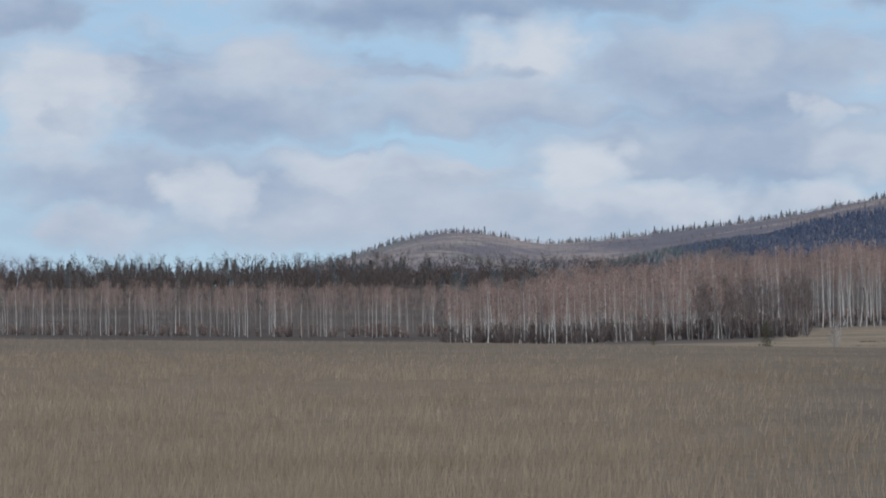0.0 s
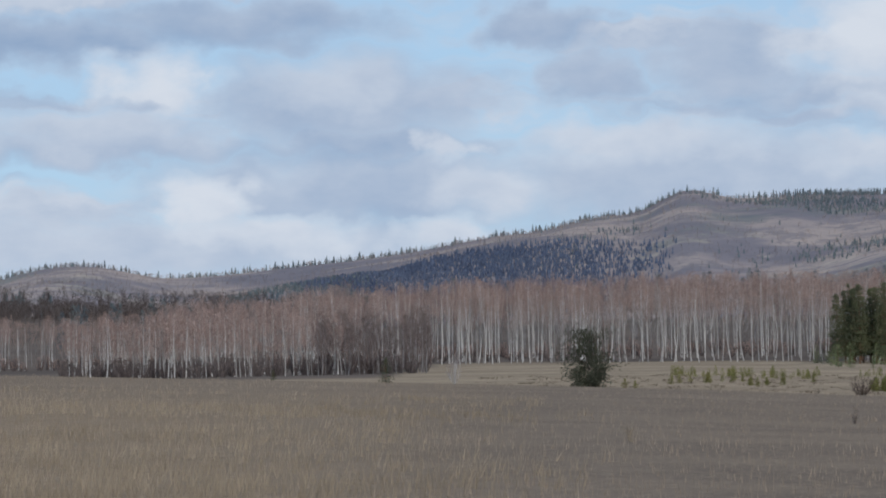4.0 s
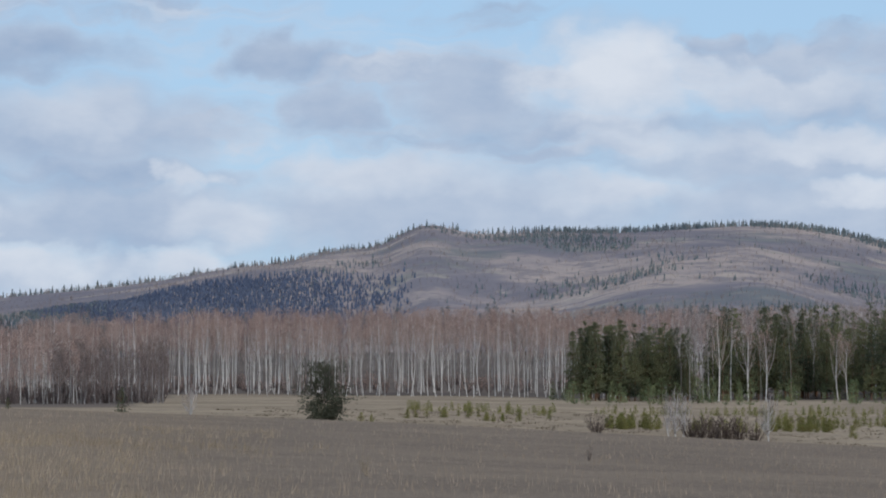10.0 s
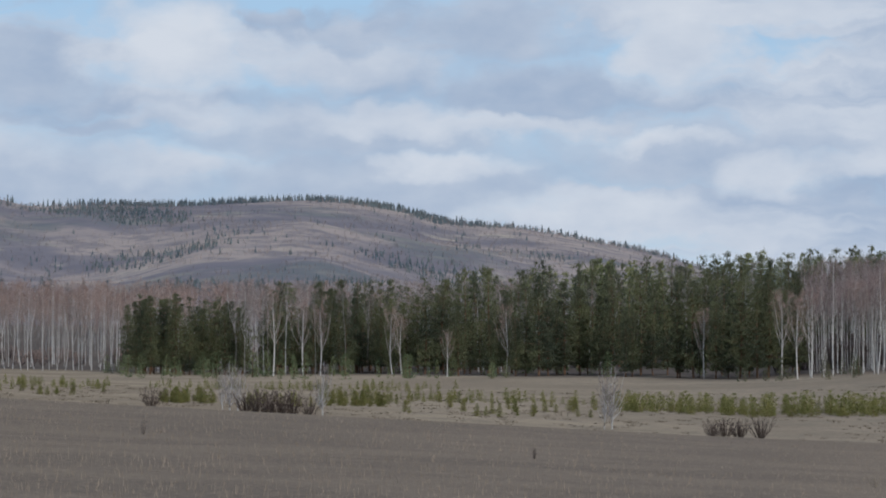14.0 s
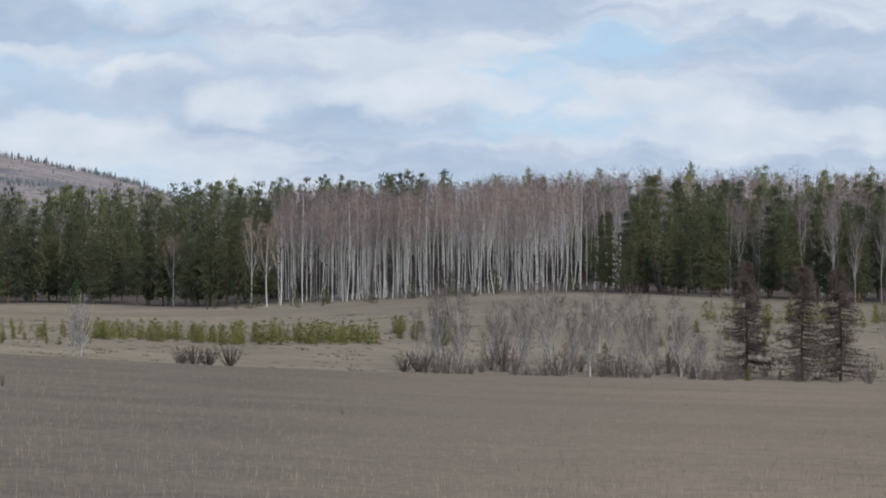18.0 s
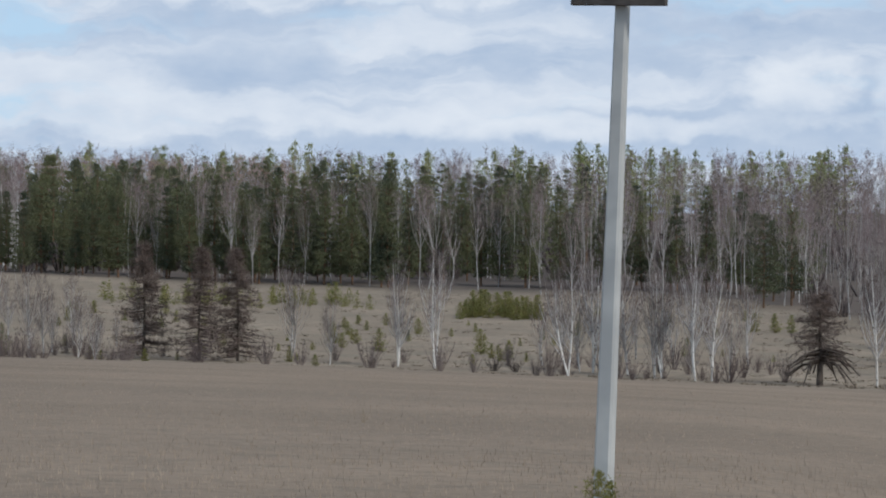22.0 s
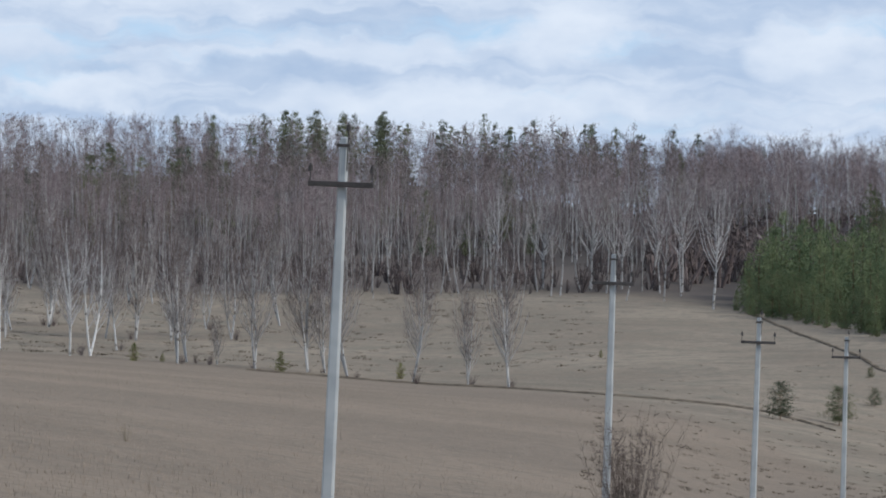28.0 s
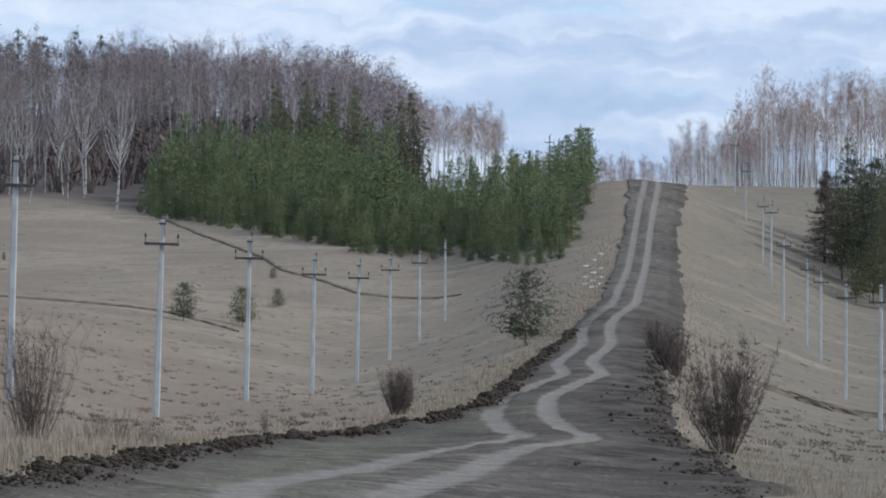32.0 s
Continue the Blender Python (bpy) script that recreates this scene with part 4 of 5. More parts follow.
def rod(bm, p, q, r, sides=8, r2=None):
    v, t = tube([p, q], [r, r if r2 is None else r2], sides)
    vs = [bm.verts.new(k) for k in v]
    for f in t:
        bm.faces.new([vs[k] for k in f])
    bm.faces.new(vs[:sides][::-1]), bm.faces.new(vs[sides:])
    return bm


def pole_thing():
    root = new("power_pole")
    part("shaft", box(bmesh.new(), (-0.125, -0.105, -0.6), (0.125, 0.105, 8.0), 0.03, 0.68), CONCRETE, root)
    part("crossarm", box(bmesh.new(), (-0.68, -0.19, 6.98), (0.68, -0.09, 7.09), 0.008), STEEL, root, "dark steel crossarm")
    for x, y, z, foot_z in ((-0.64, -0.14, 7.38, 7.06), (0.64, -0.14, 7.38, 7.06), (0.1, -0.1, 8.22, 7.3)):
        pin = part("pin", rod(bmesh.new(), (x, y, foot_z), (x, y, z), 0.014), STEEL, root, "bent steel pin")
        bm = rod(bmesh.new(), (x, y, z - 0.10), (x, y, z + 0.02), 0.052, 8, 0.045)
        rod(bm, (x, y, z + 0.015), (x, y, z + 0.07), 0.03, 8, 0.02)
        part("insulator", bm, STEEL, pin, "dark glass insulator")
    bm = box(bmesh.new(), (-0.13, -0.12, 7.80), (0.15, 0.10, 7.86), 0.01)
    part("collar", bm, STEEL, root, "dark steel collar")
    return tagged(root, "grey concrete power pole with a steel crossarm", "pole", "power poles in the valley")


POLES = ((34.46, 53, 2.4), (43.8, 80, 2.1), (47.84, 130, 1.4), (49.95, 155, 1.6), (51.25, 187, 0.9), (52.2, 224, 0.8), (52.85, 258, 0.7),
         (53.32, 298, 0.2), (53.75, 337, 0.0), (54.12, 373, 0.0))
first = pole_thing()
for k, (az, r, lean) in enumerate(POLES):
    x, y = polar(az, r)
    m = pose(float(x), float(y), float(height(x, y)) - (0.3 if k == 1 else 0.28 if k >= 3 else 0.0), 0, 0, -56) @ pose(0, 0, 0, 0, lean, 0)
    if k == 0:
        first.matrix_basis = m
    else:
        copy_thing(first, m)

# ---- single trees, each a thing of its own ----


def tree_thing(name, arrays, mats, label, category, group=""):
    """One tree: an empty at its foot with a trunk and a crown."""
    v, t, m = arrays

    def piece(mask):
        used, inv = np.unique(t[mask], return_inverse=True)
        return mesh_from(name, v[used], inv.reshape(-1, 3), mats, m[mask])

    root = new(name)
    part("trunk", piece(m == 0), None, root)
    part("crown", piece(m > 0), None, root)
    return tagged(root, label, category, group)


def stand(az, r, scale=1.0, turn=0.0, sink=0.06):
    x, y = polar(az, r)
    return pose(float(x), float(y), float(height(x, y)) - sink, 0, 0, turn) @ Matrix.Scale(scale, 4)


def plant(makers, spots, seed, h0):
    """Sets up the trees of one kind: the first of each make, then copies."""
    g = np.random.default_rng(seed)
    made = {}
    for az, r, h in spots:
        k = int(g.integers(len(makers)))
        turn = float(g.uniform(0, 360))
        if k in made:
            copy_thing(made[k][0], stand(az, r, h / h0 / made[k][1], turn))
        else:
            made[k] = makers[k](), h / h0
            made[k][0].matrix_basis = stand(az, r, h / h0, turn)


def birch_makers(n, seed, h, label, group, mats, **kw):
    return [lambda k=k: tree_thing("birch_tree", birch(np.random.default_rng(seed + k), h, **kw), mats, label, "tree", group) for k in range(n)]


def pine_makers(n, seed, h, label, group, mats, name="pine_tree", **kw):
    return [lambda k=k: tree_thing(name, pine(np.random.default_rng(seed + k), h, **kw), mats, label, "tree", group) for k in range(n)]


STREAM_A = ((23.38, 453, 10.2), (23.66, 452, 9.7), (24.19, 461, 8.2), (24.60, 459, 9.7), (24.97, 452, 11.6), (25.34, 459, 8.5), (25.71, 495, 9.9),
            (26.20, 456, 10.7), (26.40, 457, 9.5), (26.89, 454, 7.0), (27.14, 459, 4.9), (29.95, 454, 11.4), (30.52, 448, 7.5))
STREAM_B = ((31.51, 448, 12.2), (32.04, 447, 13.6), (33.97, 440, 13.5), (34.33, 451, 13.8), (34.83, 447, 14.4), (35.33, 442, 13.3), (35.81, 437, 14.7),
            (36.05, 439, 14.1), (38.42, 434, 14.5), (39.07, 422, 14.2), (39.76, 484, 13.8), (40.08, 399, 14.0), (40.37, 410, 14.3))
STREAM_C = tuple((23.1 + 0.31 * k, 462 + 25 * math.sin(k * 2.3), 6.5 + 2.5 * math.sin(k * 1.7)) for k in range(16)) + tuple((33.6 + 0.27 * k, 462 + 20 * math.sin(k * 2.9), 7.5 + 2.5 * math.sin(k * 1.3)) for k in range(12))
SLOPE = ((39.23, 475, 12.2), (39.78, 483, 12.8), (40.75, 440, 12.4), (41.02, 462, 14.5), (41.63, 396, 14.3), (41.76, 409, 12.9), (42.20, 406, 4.9), (42.75, 397, 14.3),
         (43.51, 401, 14.8), (43.76, 402, 13.2), (44.09, 388, 13.8), (45.03, 380, 11.8), (45.83, 380, 10.0), (46.42, 380, 13.6), (42.4, 470, 13), (43.1, 500, 14))
SLOPE_MORE = tuple((38.6 + 0.29 * k + 0.05 * math.sin(k * 5.1), 520 + 62 * math.sin(k * 2.4), 12.5 + 2.2 * math.sin(k * 1.9)) for k in range(13))
EDGE_TREES = ((13.32, 800, 17.8), (13.75, 798, 15), (14.00, 796, 14), (15.04, 800, 13.2), (15.18, 798, 12.1), (15.84, 765, 9.0), (16.68, 768, 13.8),
              (19.47, 745, 10.5), (20.67, 716, 16.0), (19.55, 740, 13.2), (20.9, 712, 15), (21.1, 715, 16.5))
WOOD_EDGE = ((49.36, 552, 17.9), (48.49, 598, 17.2), (48.04, 596, 15.5), (48.91, 590, 17.2), (47.6, 596, 16.8), (46.9, 600, 16), (46.2, 602, 17))
SAPLINGS = ((12.69, 453, 6.0), (12.81, 455, 5.7), (14.04, 451, 6.1), (18.11, 455, 6.0), (18.22, 456, 7.6), (12.6, 450, 4.5), (5.7, 480, 5.0))

g1 = "birches along the stream"
plant(birch_makers(5, 300, 12.0, "leafless many-stemmed birch by the stream", g1, [BARK_SLOPE, LIMB_BIRCH, TWIG_MID], limbs=26, twigs=1800, bare=0.18, spread=0.21, trunk=0.0095, twig_w=0.016, stems=2, rise=(1.6, 3.0), fork=0.045), STREAM_A + STREAM_C, 1, 12.0)
plant(birch_makers(4, 310, 12.0, "tall leafless birch with upswept limbs", g1, [BARK_BIRCH, LIMB_PALE, TWIG_MID], limbs=30, twigs=1900, bare=0.16, spread=0.2, stems=2, trunk=0.0088, twig_w=0.016, rise=(1.6, 3.0), fork=0.045), STREAM_B, 2, 12.0)
plant(birch_makers(4, 320, 12.0, "white-stemmed leafless birch on the slope", "birches on the slope", [BARK_SLOPE, LIMB_BIRCH, TWIG_MID], limbs=30, twigs=1900, bare=0.16, spread=0.2, stems=2, trunk=0.0088, twig_w=0.016, rise=(1.6, 3.0), fork=0.045), SLOPE + SLOPE_MORE, 3, 12.0)
plant(birch_makers(3, 330, 16.0, "bare white birch before dark pines", "birches at the wood's edge", BIRCH, limbs=30, twigs=700, bare=0.33, spread=0.18, trunk=0.0095, twig_w=0.024, rise=(1.6, 2.8)), EDGE_TREES, 4, 16.0)
plant(birch_makers(3, 340, 16.0, "tall bare birch at the wood's edge", "birches at the wood's edge", GREYB, limbs=36, twigs=1300, bare=0.28, spread=0.2, trunk=0.0115, twig_w=0.02, rise=(1.6, 2.8)), WOOD_EDGE, 5, 16.0)
plant(birch_makers(3, 350, 6.0, "thin leafless birch sapling in the meadow", "birch saplings", GREYB, limbs=20, twigs=420, bare=0.15, spread=0.22, trunk=0.012, twig_w=0.03, stems=2), SAPLINGS, 6, 6.0)

# larches
lm = [lambda k=k: tree_thing("larch_tree", larch(np.random.default_rng(360 + k), 13.0, 170, 11000, 0.31, 0.015, 0.12, 0.05, 0.85), [BARK_DARK, BARK_DARK, LARCH], "brown leafless larch with level boughs", "tree", "larches by the stream") for k in range(3)]
plant(lm, ((27.83, 454, 13.8), (28.65, 450, 13.4), (29.18, 452, 13.4)), 8, 13.0)
old = tree_thing("larch_tree", larch(np.random.default_rng(371), 10.5, 150, 11000, 0.47, 0.038, 0.12, 0.24, 0.55, 1.6), [BARK_DARK, BARK_DARK, LARCH], "old dark larch with a thick trunk and drooping boughs", "tree")
old.matrix_basis = stand(37.60, 434, 1.0)
old = tree_thing("larch_tree", larch(np.random.default_rng(372), 11.0, 150, 8000, 0.3), [BARK_DARK, BARK_DARK, LARCH], "dark leafless larch on the far slope", "tree")
old.matrix_basis = stand(59.60, 462, 1.0)

# pines
lone = tree_thing("pine_tree", pine(np.random.default_rng(380), 6.0, 3600, 0.02, 0.5, 0.05, 4, 0.8), [BARK_DARK, BARK_DARK, NEEDLE_DARK], "lone round dark pine at the field's edge", "tree")
lone.matrix_basis = stand(7.62, 478, 1.12)
plant(pine_makers(2, 385, 4.0, "small dark spruce by the thicket", "small spruces", PINE, clumps=300, crown=0.03, width=0.32, size=0.07), ((4.70, 538, 3.9), (3.06, 550, 2.2), (25.79, 452, 4.0)), 9, 4.0)
plant(pine_makers(3, 390, 3.5, "round young pine on the grassy slope", "pines in the valley field", PINE, clumps=2300, crown=0.12, width=0.54, size=0.042, round_top=0.5),
      ((50.34, 352, 3.3), (51.19, 361, 3.5), (51.70, 389, 1.8), (51.63, 416, 1.1), (55.29, 239, 4.4)), 10, 3.5)
plant(pine_makers(2, 395, 12.0, "dark pine on the slope", "pines on the slope", PINE, clumps=1700, crown=0.15, width=0.24, size=0.03, round_top=0.35), ((36.79, 612, 14.5), (37.19, 622, 15.2), (60.17, 450, 13.5), (59.85, 452, 10.5), (60.5, 440, 13), (60.0, 470, 12), (60.35, 462, 13.5), (60.7, 455, 14), (59.75, 476, 9), (60.3, 436, 8), (60.55, 432, 7), (60.05, 434, 6)), 11, 12.0)

# low pines that seed themselves over the meadow
YOUNG_A = ((30.57, 497, 2.8), (31.23, 482, 2.8), (30.90, 498, 1.8), (31.05, 530, 1.4), (31.80, 523, 2.2), (32.70, 482, 3.1), (32.86, 475, 1.8), (33.11, 476, 2.2),
           (33.60, 516, 1.5), (32.82, 569, 3.7), (33.06, 570, 3.8), (33.31, 574, 3.1), (33.51, 581, 2.5), (36.66, 547, 2.6), (36.95, 546, 2.7), (37.19, 547, 2.5))
YOUNG_B = ((41.00, 392, 1.8), (41.41, 401, 0.9), (43.12, 391, 2.1), (44.85, 398, 1.7), (47.75, 443, 0.9), (8.15, 482, 1.4), (8.3, 480, 1.2), (34.41, 51.4, 0.85), (34.58, 51.9, 0.72))
# strips: from angle, to angle, distance, spread, count, height
STRIPS = ((8.8, 11.0, 620, 25, 70, 1.3), (8.8, 10.9, 545, 30, 20, 1.1), (11.7, 12.5, 512, 10, 34, 1.7), (12.9, 13.9, 520, 20, 16, 1.4), (14.0, 15.0, 523, 10, 34, 1.6),
          (15.0, 18.0, 520, 40, 34, 1.4), (18.3, 20.15, 540, 12, 84, 2.2), (20.2, 22.5, 533, 12, 96, 2.4), (22.7, 23.6, 545, 25, 24, 2.4), (26.5, 31.5, 500, 70, 34, 1.5),
          (31.5, 37, 520, 70, 30, 1.3), (27.2, 31.2, 600, 14, 60, 2.6), (32.4, 33.6, 572, 8, 26, 3.0), (11.5, 16.0, 640, 14, 100, 1.3), (14.0, 18.4, 565, 14, 84, 1.5))


def low_pines():
    g = np.random.default_rng(31)
    spots, hedge, tall = list(YOUNG_A) + list(YOUNG_B), [], []
    for a0, a1, r, dr, n, h in STRIPS:
        for _ in range(n):
            s = (g.uniform(a0, a1), r + g.uniform(-dr, dr), h * g.uniform(0.55, 1.3))
            if n < 58:
                spots.append(s)
            else:
                hedge.append(np.array(polar(s[0], s[1]))), tall.append(s[2])
    low = [(pine(np.random.default_rng(410 + k), 2.0, 140, 0.0, 0.36, 0.12, 2, 0.3, False), 2.0) for k in range(6)]
    scatter("young_pines", low, hedge, tall, [BARK_PINE, BARK_PINE, NEEDLE_LOW], "low dense thickets of yellow-green young pines", "pine thicket", g)
    plant(pine_makers(5, 400, 2.0, "low yellow-green young pine in dry grass", "young pines in the meadow", [BARK_PINE, BARK_PINE, NEEDLE_LOW], name="young_pine", clumps=420, crown=0.0, width=0.36, size=0.085, round_top=0.3), spots, 12, 2.0)


low_pines()

# ---- leafless bushes ----


def shrub_makers(n, seed, h, label, group, mat, **kw):
    return [lambda k=k: tree_thing("bush", shrub(np.random.default_rng(seed + k), h, **kw), [mat, mat], label, "bush", group) for k in range(n)]


BUSHES = ((11.56, 462, 2.4), (19.67, 443, 2.0), (19.85, 444, 2.2), (20.05, 445, 2.4), (20.36, 449, 2.5), (12.94, 446, 2.7), (13.1, 446, 2.9), (13.27, 445, 3.0), (13.43, 446, 2.8),
          (13.59, 446, 2.9), (13.84, 448, 2.2), (23.1, 452, 2.5), (8.9, 440, 1.0), (10.9, 450, 0.9), (22.9, 450, 2.2), (32.9, 446, 1.6), (33.2, 446, 1.5))
plant(shrub_makers(4, 420, 2.5, "dark leafless bush in the pale grass", "bushes in the meadow", SHRUB, stems=34, twigs=650, splay=1.0, thick=0.03), BUSHES, 13, 2.5)
plant(shrub_makers(3, 430, 4.0, "grey leafless brush along the stream", "brush along the stream", TWIG_MID, stems=26, twigs=420, splay=0.7, thick=0.03),
      [(a, 445 + 18 * math.sin(a * 5), 3.0 + math.sin(a * 7.3)) for a in np.concatenate([np.arange(23.2, 27.6, 0.16), np.arange(27.6, 33.5, 0.5), np.arange(33.5, 37.2, 0.2)])], 14, 4.0)
plant(shrub_makers(2, 440, 2.4, "tall leafless willow bush in dry grass", "willow bushes by the road", SHRUB, stems=70, twigs=800, splay=0.5, thick=0.0042), ((48.25, 71, 2.3), (48.05, 73, 2.0), (51.53, 118, 0.8)), 15, 2.4)
plant(shrub_makers(2, 442, 1.8, "rounded reddish-brown leafless bush by the road", "round bushes by the road", LARCH, stems=110, twigs=2600, splay=0.5, thick=0.0075), ((53.42, 137, 1.75), (53.52, 138, 1.5), (57.28, 196, 2.2), (57.45, 190, 2.4), (57.15, 215, 2.0), (58.3, 182, 1.7)), 17, 1.8)
plant(shrub_makers(3, 445, 2.2, "low brush round the feet of the birches", "brush on the slope", TWIG_MID, stems=24, twigs=300, splay=0.7, thick=0.022),
      [(az + 0.13 * math.sin(r * 3), r + 3 * math.sin(az * 40), 0.9 + 0.5 * math.sin(az * 31)) for az, r, h in SLOPE + STREAM_B + SLOPE_MORE[::2]], 16, 2.2)
big = tree_thing("bush", shrub(np.random.default_rng(450), 3.0, 120, 5200, 0.72, 0.0055), [SHRUB, SHRUB], "large dark leafless bush beside the road", "bush")
big.matrix_basis = stand(58.2, 103)

# ---- the line of poles on the other side of the road ----
for az, r, h in ((60.41, 200, 7.4), (59.91, 261, 7.6), (59.55, 317, 7.4), (59.35, 335, 7.4), (59.01, 366, 7.8), (58.83, 415, 8.4), (58.71, 431, 7.4), (58.46, 477, 6.8), (58.3, 520, 7)):
    copy_thing(first, stand(az, r, h / 8.0, -56, 0.0))
for az, r in ((55.62, 560), (55.75, 600)):
    copy_thing(first, stand(az, r, 1.0, -56, 0.0))

# ---- the road ----
ROAD = ((470, 56.75, 57.60), (430, 56.71, 57.48), (380, 56.55, 57.53), (293, 56.35, 57.61), (245, 55.94, 57.49), (207, 55.45, 57.25), (140, 54.72, 57.42),
        (122, 54.15, 57.45), (107, 52.9, 57.5), (88, 51.2, 58.1), (66, 50.1, 58.75), (50, 48.9, 59.6), (43, 48.0, 60.2), (38.5, 47.1, 60.8), (35.5, 45.9, 61.5), (28, 41, 64))
TRACK = ((470, 57.1), (433, 56.99), (387, 56.91), (285, 56.72), (250, 56.35), (232, 56.29), (220, 56.35), (201, 56.08), (187, 55.98), (166, 56.15), (152, 55.74), (134, 55.26),
         (116.5, 55.20), (103, 55.47), (96, 55.78), (90, 55.5), (86, 54.9), (76, 54.35), (62, 53.7), (46, 52.3))


def road_material():
    m, n, b = material("muddy_gravel", 0.95)
    g = n.add("ShaderNodeNewGeometry").outputs["Position"]
    t = n.layer("track")
    f1, f2, f3 = n.noise(g, 0.13, 6.0, 0.7), n.noise(g, 1.6, 5.0, 0.65), n.noise(g, 9.0, 3.0, 0.6)
    mud = n.mix(n.ramp(f1, 0.38, 0.6), (0.052, 0.043, 0.034), (0.13, 0.108, 0.086))
    mud = n.mix(n.math("MULTIPLY", n.ramp(f2, 0.5, 0.62), 0.5), mud, (0.155, 0.135, 0.112))
    mud = n.mix(n.math("MULTIPLY", n.ramp(n.noise(g, 0.55, 6.0, 0.75), 0.52, 0.6), 0.7), mud, (0.05, 0.042, 0.034))
    dry = n.mix(n.ramp(f2, 0.35, 0.65), (0.215, 0.188, 0.16), (0.30, 0.266, 0.23))
    c = n.mix(n.math("MULTIPLY", n.ramp(n.math("ADD", t, n.math("MULTIPLY", n.math("SUBTRACT", f2, 0.5), 0.9)), 0.2, 0.85), 0.9), mud, dry)
    c = n.mix(n.math("MULTIPLY", n.layer("verge"), n.ramp(f2, 0.35, 0.6)), c, (0.15, 0.142, 0.095))
    c = n.mix(n.math("MULTIPLY", n.ramp(n.noise(g, 7.0, 2.0, 0.5), 0.66, 0.72), 0.6), c, (0.40, 0.37, 0.33))
    c = n.mix(n.math("MULTIPLY", n.ramp(f3, 0.52, 0.72), 0.4), c, (0.25, 0.222, 0.19))
    c = n.mix(n.math("MULTIPLY", n.ramp(n.noise(g, 4.5, 4.0, 0.7), 0.53, 0.66), 0.5), c, (0.05, 0.043, 0.036))
    churn = n.mix(n.ramp(n.noise(g, 0.9, 6.0, 0.7), 0.46, 0.6), (0.026, 0.021, 0.017), (0.092, 0.077, 0.062))
    c = n.mix(n.math("MULTIPLY", n.layer("wet"), 0.9), c, churn)
    c = n.mix(n.layer("berm"), c, (0.07, 0.056, 0.044))
    c = n.mix(0.1, c, (0.30, 0.29, 0.285))
    n.put(b.inputs["Base Color"], c)
    bump(n, b, n.math("ADD", f2, f3), 0.8, 0.1)
    return m


def build_road():
    rs = np.geomspace(28, 520, 280)
    k = sorted(ROAD)
    left = np.interp(rs, [a[0] for a in k], [a[1] for a in k])
    right = np.interp(rs, [a[0] for a in k], [a[2] for a in k])
    q = sorted(TRACK)
    mid = np.interp(rs, [a[0] for a in q], [a[1] for a in q])
    for _ in range(5):
        mid[1:-1] = (mid[:-2] + 2 * mid[1:-1] + mid[2:]) / 4
    left = left + np.degrees(np.array([noise.noise(Vector((v * 0.16, 1.0, 0.0))) for v in rs]) * 0.9 / rs)
    right = right + np.degrees(np.array([noise.noise(Vector((v * 0.16, 9.0, 0.0))) for v in rs]) * 0.9 / rs)
    n = 56
    w = np.linspace(0, 1, n)
    az = left[:, None] * (1 - w) + right[:, None] * w
    r = np.repeat(rs[:, None], n, 1)
    x, y = polar(az, r)
    tx, ty = polar(mid, rs)
    dist = np.full(x.shape, 1e9)
    for px, py, qx, qy in zip(tx[:-1], ty[:-1], tx[1:], ty[1:]):
        ex, ey = qx - px, qy - py
        s = np.clip(((x - px) * ex + (y - py) * ey) / (ex * ex + ey * ey), 0, 1)
        dist = np.minimum(dist, np.hypot(x - px - s * ex, y - py - s * ey))
    off = np.where(az > mid[:, None], dist, -dist)
    rut = np.exp(-((np.abs(off) - 0.82) / 0.36) ** 4)
    lump = np.array([noise.noise(Vector((a * 0.9, b * 0.9, 2.0))) for a, b in zip(x.ravel(), y.ravel())]).reshape(x.shape)
    edge = np.minimum(w, 1 - w)[None, :]
    coarse = np.array([noise.noise(Vector((a * 0.3, b * 0.3, 5.0))) for a, b in zip(x.ravel(), y.ravel())]).reshape(x.shape)
    lift = 0.07 + 0.09 * np.clip((r - 60) / 60, 0, 1)
    z = height(x, y) + lift + (lump + coarse) * lift * 0.6 * (1 - 0.8 * rut) - rut * lift * 0.4
    wide = np.radians((right - left)[:, None]) * r
    berm = np.maximum(np.exp(-((w[None, :] * wide - 0.7) / 0.5) ** 2), 0.5 * np.exp(-(((1 - w[None, :]) * wide - 0.6) / 0.45) ** 2)) * np.clip((330 - r) / 100, 0, 1)
    z = z + berm * np.clip(0.05 + lump * 0.16, 0, 0.25)
    z = np.where(edge < 0.001, height(x, y) - 0.15, z)
    z[0] -= 0.4
    v = np.stack([x, y, z], -1).reshape(-1, 3)
    i, j = np.meshgrid(np.arange(len(rs) - 1), np.arange(n - 1), indexing="ij")
    f = np.stack([i * n + j, i * n + j + 1, (i + 1) * n + j + 1, (i + 1) * n + j], -1).reshape(-1, 4)
    me = mesh_from("road", v, f, [road_material()], smooth=True)
    near = np.clip((120 - r) / 60, 0, 1) * np.exp(-(off / 4.5) ** 2) * 0.38
    a = me.attributes.new("track", "FLOAT", "POINT")
    a.data.foreach_set("value", np.clip(np.maximum(rut, np.maximum(near, np.clip((r - 170) / 140, 0, 1) * 0.36 * (np.abs(off) < 3.2))), 0, 1).ravel().astype(np.float32))
    wet = np.clip((off - 1.6) / 0.8, 0, 1) * np.clip((r - 52) / 20, 0, 1) + 0.6 * np.clip((-off - 1.6) / 0.8, 0, 1) * np.clip((r - 92) / 15, 0, 1)
    a = me.attributes.new("wet", "FLOAT", "POINT")
